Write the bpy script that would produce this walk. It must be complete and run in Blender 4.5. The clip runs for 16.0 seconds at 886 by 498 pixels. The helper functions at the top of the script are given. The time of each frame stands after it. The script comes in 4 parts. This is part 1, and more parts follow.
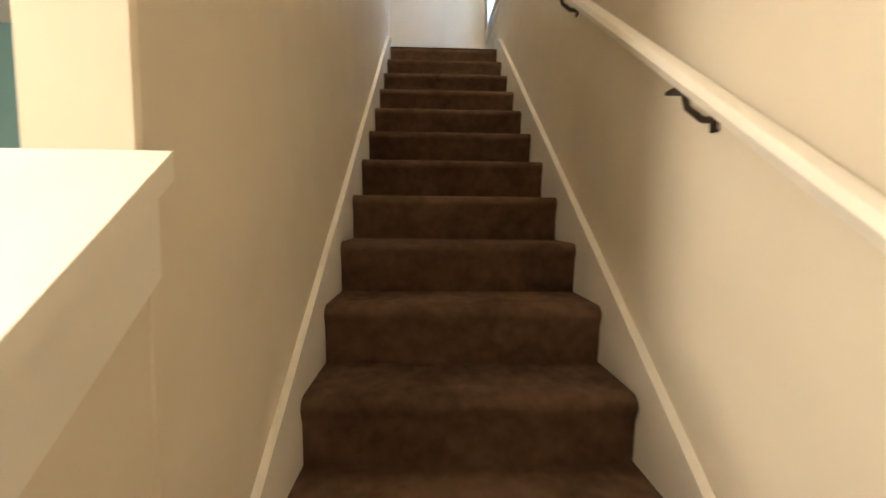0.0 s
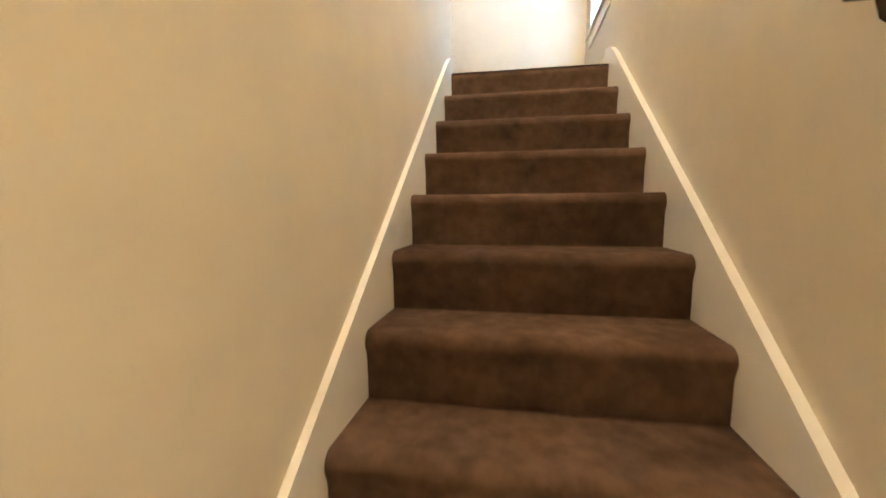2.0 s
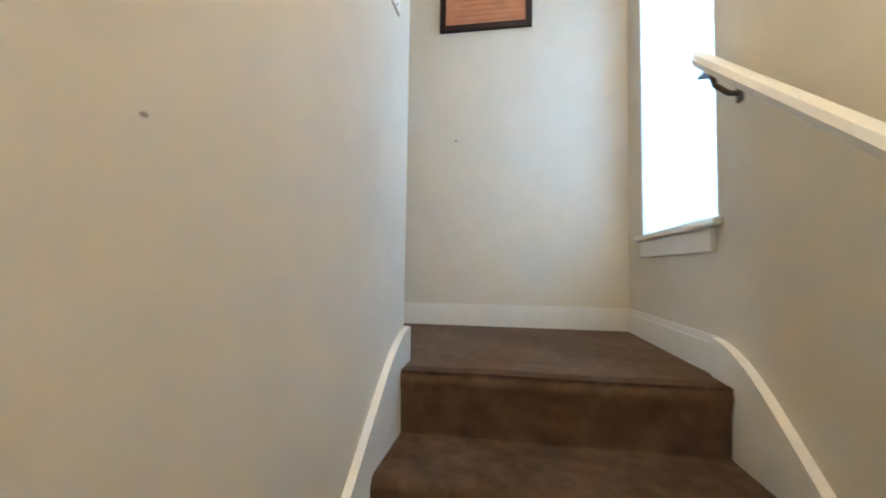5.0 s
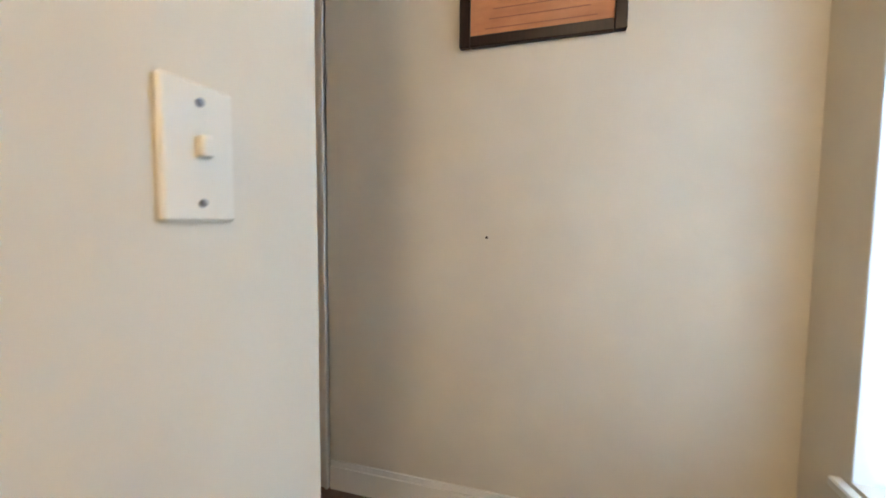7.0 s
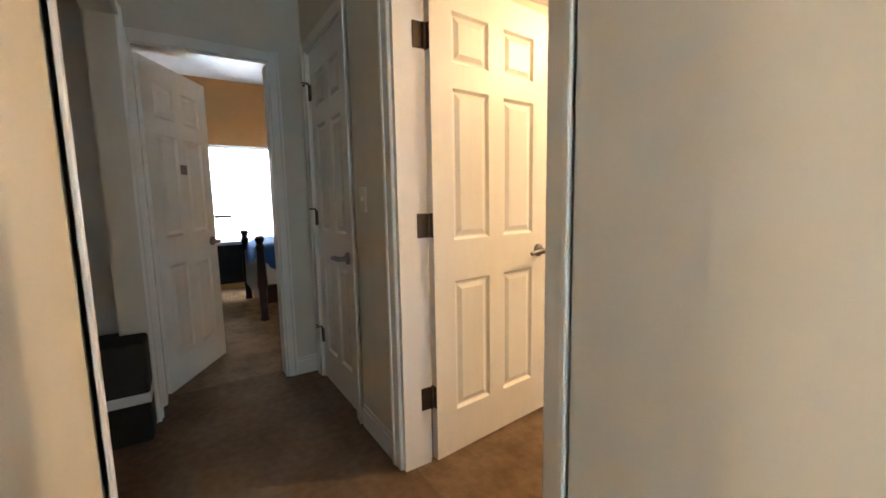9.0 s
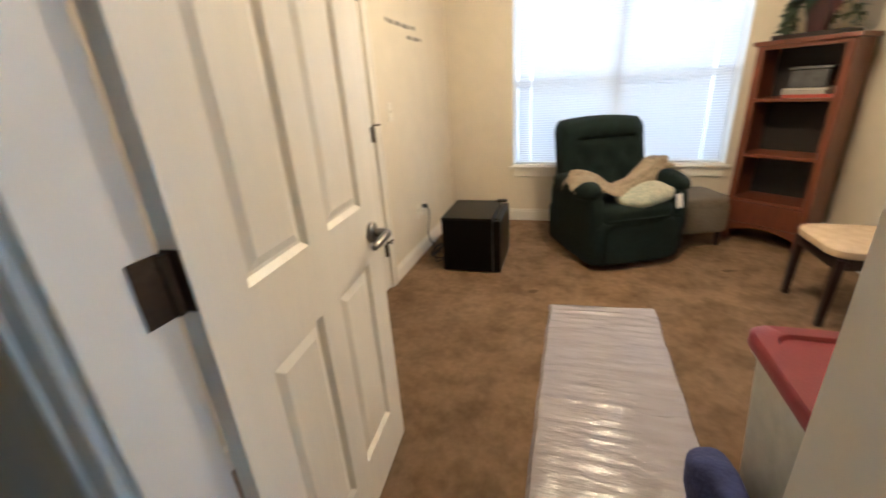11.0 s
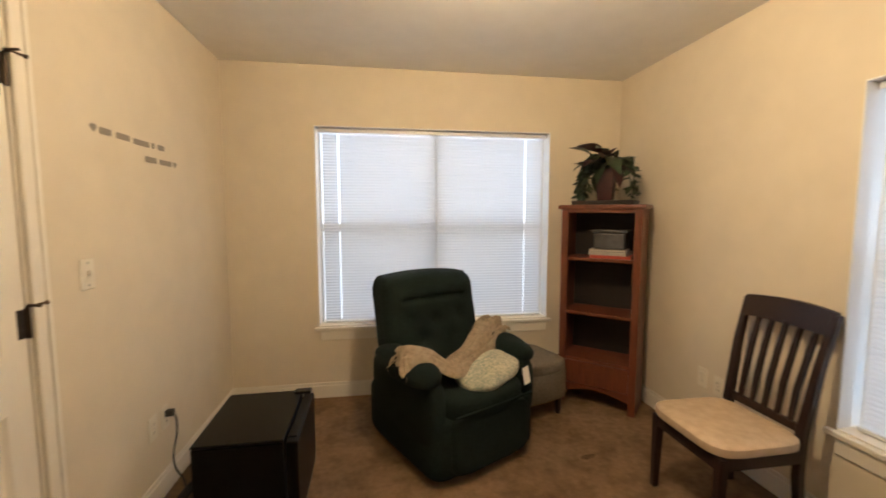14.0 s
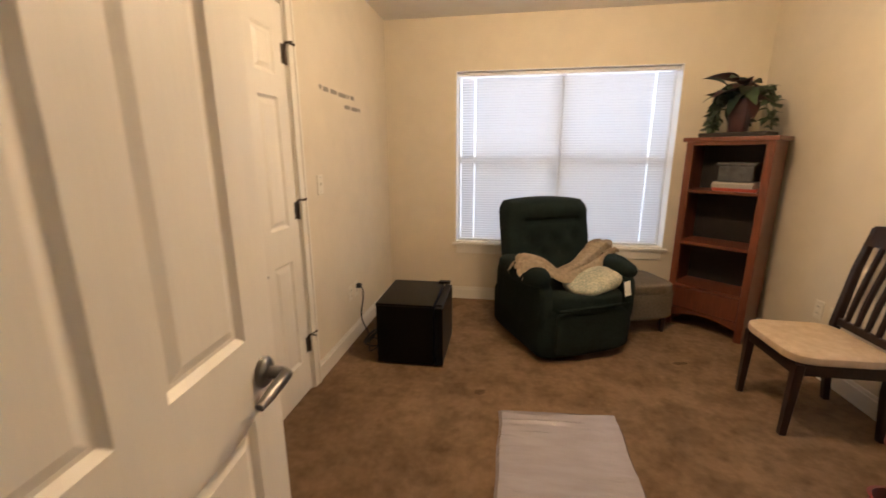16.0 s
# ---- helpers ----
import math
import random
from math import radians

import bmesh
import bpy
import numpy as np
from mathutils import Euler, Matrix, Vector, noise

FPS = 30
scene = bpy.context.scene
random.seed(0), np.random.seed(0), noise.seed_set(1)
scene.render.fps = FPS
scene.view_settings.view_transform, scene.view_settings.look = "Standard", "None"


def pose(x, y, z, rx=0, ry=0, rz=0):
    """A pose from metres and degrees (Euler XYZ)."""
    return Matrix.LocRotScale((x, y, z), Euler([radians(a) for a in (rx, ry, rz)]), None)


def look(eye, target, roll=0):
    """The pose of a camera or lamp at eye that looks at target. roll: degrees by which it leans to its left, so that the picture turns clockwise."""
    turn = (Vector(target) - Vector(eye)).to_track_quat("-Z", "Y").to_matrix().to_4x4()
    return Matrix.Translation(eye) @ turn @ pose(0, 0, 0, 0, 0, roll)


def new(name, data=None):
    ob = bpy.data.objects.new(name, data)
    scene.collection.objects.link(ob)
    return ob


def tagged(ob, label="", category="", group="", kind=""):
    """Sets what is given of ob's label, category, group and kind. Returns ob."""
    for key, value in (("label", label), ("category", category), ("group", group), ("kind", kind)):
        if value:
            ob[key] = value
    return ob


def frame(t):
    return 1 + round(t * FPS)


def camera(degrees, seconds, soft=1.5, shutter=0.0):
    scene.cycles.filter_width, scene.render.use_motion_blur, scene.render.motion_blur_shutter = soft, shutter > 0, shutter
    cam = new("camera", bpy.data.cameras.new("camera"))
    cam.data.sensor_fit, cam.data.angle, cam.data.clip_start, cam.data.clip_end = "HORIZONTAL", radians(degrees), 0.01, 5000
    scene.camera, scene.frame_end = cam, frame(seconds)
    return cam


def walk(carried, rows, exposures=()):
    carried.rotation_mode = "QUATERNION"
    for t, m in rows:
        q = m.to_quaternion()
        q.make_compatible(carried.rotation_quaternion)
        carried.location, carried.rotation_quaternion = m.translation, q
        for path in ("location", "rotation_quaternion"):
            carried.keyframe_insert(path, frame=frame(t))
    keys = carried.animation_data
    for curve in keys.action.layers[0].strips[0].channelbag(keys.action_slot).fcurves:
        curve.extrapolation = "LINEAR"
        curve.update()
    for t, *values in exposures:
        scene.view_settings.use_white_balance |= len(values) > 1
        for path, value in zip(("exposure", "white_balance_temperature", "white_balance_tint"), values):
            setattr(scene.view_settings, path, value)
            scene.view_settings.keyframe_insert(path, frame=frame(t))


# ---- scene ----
cam = camera(95.3, 16.0, soft=1.6, shutter=0.4)
PATH = [
    (0, (0.330, -3.603, -1.421), (0.404, -1.611, -1.581), 0.60),
    (0.5, (0.398, -3.309, -1.336), (0.173, -1.327, -1.490), 0.17),
    (1, (0.407, -3.027, -1.167), (0.024, -1.075, -1.381), -1.86),
    (1.5, (0.405, -2.772, -1.015), (0.042, -0.815, -1.211), 0.76),
    (2, (0.393, -2.572, -0.814), (0.041, -0.613, -1.012), -0.29),
    (2.5, (0.341, -2.320, -0.644), (0.130, -0.336, -0.778), -1.67),
    (3, (0.340, -2.087, -0.406), (0.131, -0.101, -0.500), 1.28),
    (3.5, (0.326, -1.880, -0.252), (0.225, 0.117, -0.256), -0.57),
    (4, (0.330, -1.665, -0.080), (0.159, 0.328, -0.091), 1.65),
    (4.5, (0.321, -1.471, 0.111), (0.118, 0.519, 0.117), -0.40),
    (5, (0.319, -1.256, 0.299), (-0.007, 0.715, 0.401), 0.83),
    (5.2, (0.333, -1.177, 0.370), (-0.096, 0.777, 0.374), 1.80),
    (7.3, (0.282, -0.279, 1.113), (-0.393, 1.596, 0.947), -0.23),
    (7.5, (0.313, -0.192, 1.121), (-0.611, 1.571, 0.931), 2.01),
    (8, (0.260, 0.017, 1.090), (-1.196, 1.383, 0.969), -1.22),
    (8.2, (0.231, 0.066, 1.080), (-1.359, 1.277, 1.011), -2.46),
    (10.3, (-0.619, 0.518, 1.288), (-2.239, 1.579, 0.789), -2.05),
    (10.5, (-0.702, 0.570, 1.273), (-2.075, 1.909, 0.703), -0.91),
    (11, (-0.906, 0.696, 1.281), (-1.495, 2.461, 0.549), -3.90),
    (11.5, (-0.976, 0.876, 1.271), (-1.033, 2.731, 0.526), -1.91),
    (12, (-0.980, 1.082, 1.260), (-0.703, 2.926, 0.536), -0.07),
    (12.5, (-1.017, 1.298, 1.294), (-0.437, 3.121, 0.711), -0.36),
    (13, (-1.028, 1.439, 1.366), (-0.289, 3.272, 1.056), -0.35),
    (13.5, (-1.013, 1.553, 1.397), (-0.383, 3.444, 1.230), -0.05),
    (14, (-1.000, 1.615, 1.388), (-0.694, 3.584, 1.214), -0.03),
    (14.5, (-1.006, 1.594, 1.369), (-0.978, 3.581, 1.139), -0.38),
    (15, (-1.053, 1.464, 1.348), (-1.102, 3.437, 1.023), -0.69),
    (15.5, (-1.064, 1.260, 1.332), (-1.136, 3.217, 0.922), -0.72),
    (16, (-0.980, 1.045, 1.339), (-1.296, 2.966, 0.881), -0.16),
]
EXPOSURES = ((0.0, 0.95, 5700, 10), (0.5, 1.75, 5600, 10), (1.5, 2.05, 5900, 10), (2.6, 1.75, 5500, 10), (4.0, 1.25, 5150, 8), (5.2, 0.85, 5200, 7), (7.5, 0.62, 6500, 14), (8.2, 1.0, 6700, 13), (10.5, 0.8, 5150, 5), (11.0, 0.65, 5000, 4), (12.0, 0.42, 5150, 4), (13.0, 0.05, 5650, 6), (13.5, -0.08, 5650, 7), (14.5, 0.12, 5800, 9), (16.0, 0.08, 5800, 13))
walk(cam, [(t, look(e, a, r)) for t, e, a, r in PATH], EXPOSURES)

# ---- world and light ----
world = bpy.data.worlds.new("world")
scene.world = world
world.use_nodes = True
wn = world.node_tree
sky = wn.nodes.new("ShaderNodeTexSky")
sky.sky_type, sky.sun_disc = "NISHITA", False
sky.sun_elevation, sky.sun_rotation = radians(40), radians(200)
wn.links.new(sky.outputs[0], wn.nodes["Background"].inputs[0])
wn.nodes["Background"].inputs[1].default_value = 0.12

sun = new("sun", bpy.data.lights.new("sun", "SUN"))
sun.data.energy, sun.data.angle, sun.data.color = 1.0, radians(12), (1, 0.96, 0.9)
sun.matrix_world = look((0, -5, 8), (-2, 2, 0))


def area(name, eye, target, w, h, watts, colour):
    ob = new(name, bpy.data.lights.new(name, "AREA"))
    ob.data.shape, ob.data.size, ob.data.size_y = "RECTANGLE", w, h
    ob.data.energy, ob.data.color = watts, colour
    ob.matrix_world = look(eye, target)
    return ob


def bulb(name, place, watts, colour, radius=0.08):
    ob = new(name, bpy.data.lights.new(name, "POINT"))
    ob.data.energy, ob.data.color, ob.data.shadow_soft_size = watts, colour, radius
    ob.location = place
    return ob


DAY = (0.92, 0.96, 1.0)
WARM = (1.0, 0.68, 0.36)
area("north_window_sky", (-0.57, 5.25, 1.35), (-0.57, 4.0, 1.30), 2.8, 2.2, 52, DAY)
area("east_window_sky", (1.55, 2.46, 1.25), (0.0, 2.46, 1.20), 2.2, 2.2, 42, DAY)
area("stair_window_sky", (1.42, 0.40, 1.3), (0.0, 0.36, 1.15), 1.2, 2.0, 84, (0.52, 0.77, 1.0))
area("bedroom_window_sky", (-6.6, 1.0, 1.35), (-5, 1.0, 1.35), 1.4, 1.6, 300, DAY)
bulb("room_lamp_bulb", (-0.55, 2.88, 2.30), 74, WARM, 0.05)
bulb("lower_lamp_bulb", (-1.55, -3.86, -0.62), 108, (1.0, 0.80, 0.56), 0.22)
# Added warm fill for the stairwell; no lamp is known here.
bulb("stair_fill_light", (0.44, -1.60, 2.26), 34, (1.0, 0.79, 0.52), 0.13)

# ---- materials ----


def mat(name, colour, rough=0.6, metal=0.0, noise=0.0, scale=20.0, bump=0.0, bscale=200.0, second=None, stretch=(1, 1, 1), big=0.0, random_tint=0.0, spec=0.5):
    m = bpy.data.materials.new(name)
    m.use_nodes = True
    nt = m.node_tree
    b = nt.nodes["Principled BSDF"]
    b.inputs["Roughness"].default_value = rough
    b.inputs["Metallic"].default_value = metal
    b.inputs["Specular IOR Level"].default_value = spec
    co = nt.nodes.new("ShaderNodeTexCoord")
    mp = nt.nodes.new("ShaderNodeMapping")
    mp.inputs["Scale"].default_value = stretch
    nt.links.new(co.outputs["Object"], mp.inputs[0])
    second = second or tuple(c * (1 - noise) for c in colour)
    n1 = nt.nodes.new("ShaderNodeTexNoise")
    n1.inputs["Scale"].default_value, n1.inputs["Detail"].default_value = scale, 6
    nt.links.new(mp.outputs[0], n1.inputs["Vector"])
    n2 = nt.nodes.new("ShaderNodeTexNoise")
    n2.inputs["Scale"].default_value, n2.inputs["Detail"].default_value = scale / 9, 3
    nt.links.new(mp.outputs[0], n2.inputs["Vector"])
    ad = nt.nodes.new("ShaderNodeMix")
    ad.inputs[0].default_value = 0.35 + big
    nt.links.new(n1.outputs[0], ad.inputs[2])
    nt.links.new(n2.outputs[0], ad.inputs[3])
    rp = nt.nodes.new("ShaderNodeValToRGB")
    rp.color_ramp.elements[0].position, rp.color_ramp.elements[1].position = 0.36, 0.64
    rp.color_ramp.elements[0].color, rp.color_ramp.elements[1].color = (*second, 1), (*colour, 1)
    nt.links.new(ad.outputs[0], rp.inputs[0])
    last = rp.outputs[0]
    if random_tint:
        oi = nt.nodes.new("ShaderNodeObjectInfo")
        hv = nt.nodes.new("ShaderNodeHueSaturation")
        mr = nt.nodes.new("ShaderNodeMapRange")
        mr.inputs[3].default_value, mr.inputs[4].default_value = 1 - random_tint, 1 + random_tint
        nt.links.new(oi.outputs["Random"], mr.inputs[0])
        nt.links.new(mr.outputs[0], hv.inputs["Value"])
        nt.links.new(last, hv.inputs["Color"])
        last = hv.outputs[0]
    nt.links.new(last, b.inputs["Base Color"])
    if bump:
        n3 = nt.nodes.new("ShaderNodeTexNoise")
        n3.inputs["Scale"].default_value, n3.inputs["Detail"].default_value = bscale, 4
        nt.links.new(mp.outputs[0], n3.inputs["Vector"])
        bp = nt.nodes.new("ShaderNodeBump")
        bp.inputs["Strength"].default_value, bp.inputs["Distance"].default_value = bump, 0.01
        nt.links.new(n3.outputs[0], bp.inputs["Height"])
        nt.links.new(bp.outputs[0], b.inputs["Normal"])
    return m


M_WALL = mat("wall_paint", (0.70, 0.63, 0.50), 0.75, noise=0.06, scale=6, bump=0.045, bscale=140, spec=0.25)
M_CEIL = mat("ceiling_paint", (0.84, 0.83, 0.79), 0.85, noise=0.05, scale=8, bump=0.15, bscale=140, spec=0.2)
M_TRIM = mat("trim_paint", (0.79, 0.75, 0.66), 0.42, noise=0.05, scale=9, bump=0.04, bscale=60)
M_DOOR = mat("door_paint", (0.80, 0.76, 0.67), 0.40, noise=0.04, scale=10, bump=0.05, bscale=40, stretch=(3, 3, 0.4))
M_CARPET = mat("room_carpet", (0.345, 0.230, 0.138), 0.97, scale=26, second=(0.22, 0.142, 0.083), bump=1.0, bscale=420, big=0.28, spec=0.05)


def blotches(m, scale, dark):
    """Uneven worn and soiled patches over a carpet."""
    nt = m.node_tree
    b = nt.nodes["Principled BSDF"]
    src = b.inputs["Base Color"].links[0].from_socket
    co = nt.nodes.new("ShaderNodeTexCoord")
    n = nt.nodes.new("ShaderNodeTexNoise")
    n.inputs["Scale"].default_value, n.inputs["Detail"].default_value, n.inputs["Roughness"].default_value = scale, 5, 0.62
    nt.links.new(co.outputs["Object"], n.inputs["Vector"])
    rp = nt.nodes.new("ShaderNodeValToRGB")
    rp.color_ramp.elements[0].position, rp.color_ramp.elements[1].position = 0.36, 0.56
    rp.color_ramp.elements[0].color, rp.color_ramp.elements[1].color = (dark, dark, dark, 1), (1, 1, 1, 1)
    nt.links.new(n.outputs[0], rp.inputs[0])
    mx = nt.nodes.new("ShaderNodeMix")
    mx.data_type, mx.blend_type = "RGBA", "MULTIPLY"
    mx.inputs[0].default_value = 1
    nt.links.new(src, mx.inputs[6])
    nt.links.new(rp.outputs[0], mx.inputs[7])
    nt.links.new(mx.outputs[2], b.inputs["Base Color"])


blotches(M_CARPET, 7.5, 0.72)
# Same carpet as the room's, coloured darker for the dimmer stairs.
M_STAIR = mat("stair_carpet_shaded", (0.205, 0.125, 0.078), 0.97, scale=22, second=(0.115, 0.068, 0.042), bump=0.9, bscale=420, big=0.1, random_tint=0.10, spec=0.05)
# Room carpet again, with the hall's weaker light put into a darker brown.
M_HALL = mat("hall_carpet_shaded", (0.26, 0.170, 0.108), 0.97, scale=24, second=(0.160, 0.102, 0.063), bump=1.0, bscale=420, big=0.2, spec=0.05)
blotches(M_STAIR, 6.0, 0.68)
M_BRONZE = mat("dark_bronze", (0.10, 0.075, 0.055), 0.42, 0.85, noise=0.3, scale=60)
M_NICKEL = mat("satin_nickel", (0.22, 0.21, 0.20), 0.34, 1.0, noise=0.15, scale=80)
M_PLATE = mat("plate_plastic", (0.74, 0.69, 0.57), 0.45, noise=0.04, scale=40)
M_BLACK = mat("black_enamel", (0.0035, 0.0035, 0.0035), 0.34, noise=0.3, scale=40, bump=0.04, bscale=300, spec=0.14)
M_RUBBER = mat("black_rubber", (0.02, 0.02, 0.02), 0.6, noise=0.3, scale=40)
M_GREEN = mat("green_upholstery", (0.011, 0.020, 0.018), 0.92, scale=90, second=(0.006, 0.011, 0.010), bump=0.6, bscale=500, spec=0.15)
M_WOOD = mat("cherry_wood", (0.155, 0.043, 0.018), 0.38, scale=14, second=(0.085, 0.023, 0.010), bump=0.06, bscale=60, stretch=(5, 5, 0.5))
# Near-black cherry: bookcase interior shade put into colour; also plain dark wood.
M_WOODIN = mat("dark_and_shaded_cherry", (0.010, 0.005, 0.004), 0.7, scale=14, second=(0.006, 0.003, 0.002), stretch=(5, 5, 0.5))
M_ESPR = mat("espresso_wood", (0.028, 0.014, 0.012), 0.32, scale=18, second=(0.016, 0.009, 0.008), stretch=(6, 6, 0.6), spec=0.25)
M_SEAT = mat("cream_microfibre", (0.56, 0.43, 0.29), 0.9, scale=26, second=(0.46, 0.35, 0.23), bump=0.3, bscale=400, spec=0.15)
M_RED = mat("red_painted_metal", (0.165, 0.016, 0.011), 0.42, noise=0.22, scale=24, bump=0.05, bscale=200)
M_MESH = mat("red_mesh_floor", (0.36, 0.15, 0.11), 0.6, noise=0.35, scale=160)
M_LID = mat("maroon_lid_plastic", (0.165, 0.011, 0.022), 0.40, noise=0.16, scale=18, bump=0.08, bscale=120)
M_TUB = mat("cloudy_plastic", (0.55, 0.56, 0.47), 0.35, noise=0.5, scale=13, bump=0.06, bscale=60, big=0.3)
M_THROW = mat("taupe_knit", (0.42, 0.34, 0.24), 0.95, scale=40, second=(0.27, 0.21, 0.145), bump=0.9, bscale=260, spec=0.1)
M_PILLOW = mat("patterned_pillow", (0.50, 0.45, 0.34), 0.9, scale=75, second=(0.20, 0.24, 0.20), bump=0.4, bscale=300, spec=0.1)
M_TAG = mat("white_tag", (0.8, 0.76, 0.68), 0.7)
M_OTTO = mat("grey_tan_fabric", (0.17, 0.145, 0.11), 0.93, scale=60, second=(0.12, 0.10, 0.075), bump=0.5, bscale=400, spec=0.1)
M_POT = mat("maroon_pot", (0.055, 0.018, 0.018), 0.5, noise=0.3, scale=20)
M_LEAF = mat("dark_green_leaf", (0.045, 0.075, 0.035), 0.5, scale=30, second=(0.02, 0.035, 0.018), random_tint=0.35)
M_LEAFR = mat("wine_leaf", (0.075, 0.022, 0.024), 0.5, scale=30, second=(0.035, 0.014, 0.014))
M_TEXT = mat("grey_vinyl_letters", (0.26, 0.23, 0.19), 0.7)
M_BLUE = mat("blue_cloth", (0.04, 0.05, 0.17), 0.9, noise=0.4, scale=20, bump=0.4, bscale=80)
M_BEDBLUE = mat("blue_quilt", (0.05, 0.16, 0.40), 0.9, noise=0.4, scale=14, bump=0.3, bscale=60)
M_ORANGE = mat("orange_wall_paint", (0.55, 0.30, 0.11), 0.8, noise=0.06, scale=6, bump=0.1, bscale=150)
M_TEAL = mat("teal_wall_paint", (0.13, 0.24, 0.25), 0.8, noise=0.08, scale=6)
M_VINYL = mat("white_vinyl", (0.80, 0.81, 0.82), 0.35, noise=0.03, scale=20)
M_PAPER = mat("book_pages", (0.46, 0.42, 0.36), 0.8, noise=0.2, scale=90, stretch=(1, 1, 8))
M_BOOKR = mat("red_book_cover", (0.36, 0.05, 0.03), 0.5, noise=0.2, scale=30)
M_BOOKW = mat("pale_book_cover", (0.34, 0.31, 0.27), 0.5, noise=0.2, scale=30)
M_CLEAR = mat("clear_bin_plastic", (0.075, 0.075, 0.078), 0.25, noise=0.35, scale=26)
M_STAIN = mat("carpet_stain", (0.19, 0.126, 0.076), 0.97, noise=0.4, scale=60, bump=0.8, bscale=420, spec=0.05)
M_ART = mat("orange_print", (0.55, 0.23, 0.10), 0.5, scale=9, second=(0.40, 0.15, 0.06), stretch=(1, 1, 3))
M_ARTLINE = mat("brown_print_lines", (0.28, 0.10, 0.05), 0.5)
M_SPOT = mat("wall_scuff", (0.30, 0.26, 0.20), 0.8, noise=0.3, scale=100)
M_BULB = bpy.data.materials.new("lit_lamp_glass")
M_BULB.use_nodes = True
M_BULB.node_tree.nodes["Principled BSDF"].inputs["Base Color"].default_value = (0.9, 0.85, 0.75, 1)
M_BULB.node_tree.nodes["Principled BSDF"].inputs["Emission Color"].default_value = (1, 0.7, 0.4, 1)
M_BULB.node_tree.nodes["Principled BSDF"].inputs["Emission Strength"].default_value = 3

# wrapped plastic: ribbed, glossy film
M_FILM = mat("lavender_plastic_film", (0.36, 0.325, 0.345), 0.17, scale=7, second=(0.30, 0.265, 0.275), bump=0.8, bscale=9, stretch=(0.8, 3.2, 1))


def slat_material():
    m = bpy.data.materials.new("blind_slat")
    m.use_nodes = True
    nt = m.node_tree
    b = nt.nodes["Principled BSDF"]
    b.inputs["Base Color"].default_value = (0.80, 0.81, 0.83, 1)
    b.inputs["Roughness"].default_value = 0.5
    tr = nt.nodes.new("ShaderNodeBsdfTranslucent")
    tr.inputs[0].default_value = (0.82, 0.86, 0.92, 1)
    mx = nt.nodes.new("ShaderNodeMixShader")
    mx.inputs[0].default_value = 0.50
    nt.links.new(b.outputs[0], mx.inputs[1])
    nt.links.new(tr.outputs[0], mx.inputs[2])
    nt.links.new(mx.outputs[0], nt.nodes["Material Output"].inputs[0])
    return m


def glass_material():
    m = bpy.data.materials.new("window_glass")
    m.use_nodes = True
    b = m.node_tree.nodes["Principled BSDF"]
    b.inputs["Transmission Weight"].default_value = 1
    b.inputs["Roughness"].default_value = 0.0
    b.inputs["IOR"].default_value = 1.45
    return m




def screen_material():
    """Fine grey mesh that lets about two thirds of the light by."""
    m = bpy.data.materials.new("insect_screen")
    m.use_nodes = True
    nt = m.node_tree
    b = nt.nodes["Principled BSDF"]
    b.inputs["Base Color"].default_value, b.inputs["Roughness"].default_value = (0.08, 0.08, 0.08, 1), 0.7
    tr = nt.nodes.new("ShaderNodeBsdfTransparent")
    mx = nt.nodes.new("ShaderNodeMixShader")
    mx.inputs[0].default_value = 0.15
    nt.links.new(tr.outputs[0], mx.inputs[1])
    nt.links.new(b.outputs[0], mx.inputs[2])
    nt.links.new(mx.outputs[0], nt.nodes["Material Output"].inputs[0])
    return m


M_SLAT, M_GLASS, M_SCREEN = slat_material(), glass_material(), screen_material()

# ---- mesh helpers ----


def box(bm, lo, hi, bevel=0.0, seg=1):
    r = bmesh.ops.create_cube(bm, size=1)
    vs = r["verts"]
    for v in vs:
        v.co = Vector([lo[i] + (v.co[i] + 0.5) * (hi[i] - lo[i]) for i in range(3)])
    if bevel:
        es = list({e for v in vs for e in v.link_edges})
        bmesh.ops.bevel(bm, geom=es, offset=bevel, segments=seg, affect="EDGES", profile=0.6)
    return bm


def boxes(*items, bevel=0.0, seg=1):
    bm = bmesh.new()
    for lo, hi in items:
        box(bm, lo, hi, bevel, seg)
    return bm


def soft(c, s, p=3.0, nu=28, nv=16, wob=0.0, ws=6.0):
    """A cushion: a superellipsoid of full size s about c."""
    bm = bmesh.new()
    pw = lambda a: math.copysign(abs(a) ** (2 / p), a)
    rows = []
    for j in range(1, nv):
        f = -math.pi / 2 + math.pi * j / nv
        row = []
        for i in range(nu):
            g = 2 * math.pi * i / nu
            v = Vector((pw(math.cos(f)) * pw(math.cos(g)), pw(math.cos(f)) * pw(math.sin(g)), pw(math.sin(f))))
            q = Vector((c[0] + v.x * s[0] / 2, c[1] + v.y * s[1] / 2, c[2] + v.z * s[2] / 2))
            if wob:
                q += wob * noise.noise_vector(q * ws)
            row.append(bm.verts.new(q))
        rows.append(row)
    for a, b in zip(rows, rows[1:]):
        for i in range(nu):
            bm.faces.new((a[i], a[(i + 1) % nu], b[(i + 1) % nu], b[i]))
    bm.faces.new(rows[0][::-1])
    bm.faces.new(rows[-1])
    return bm


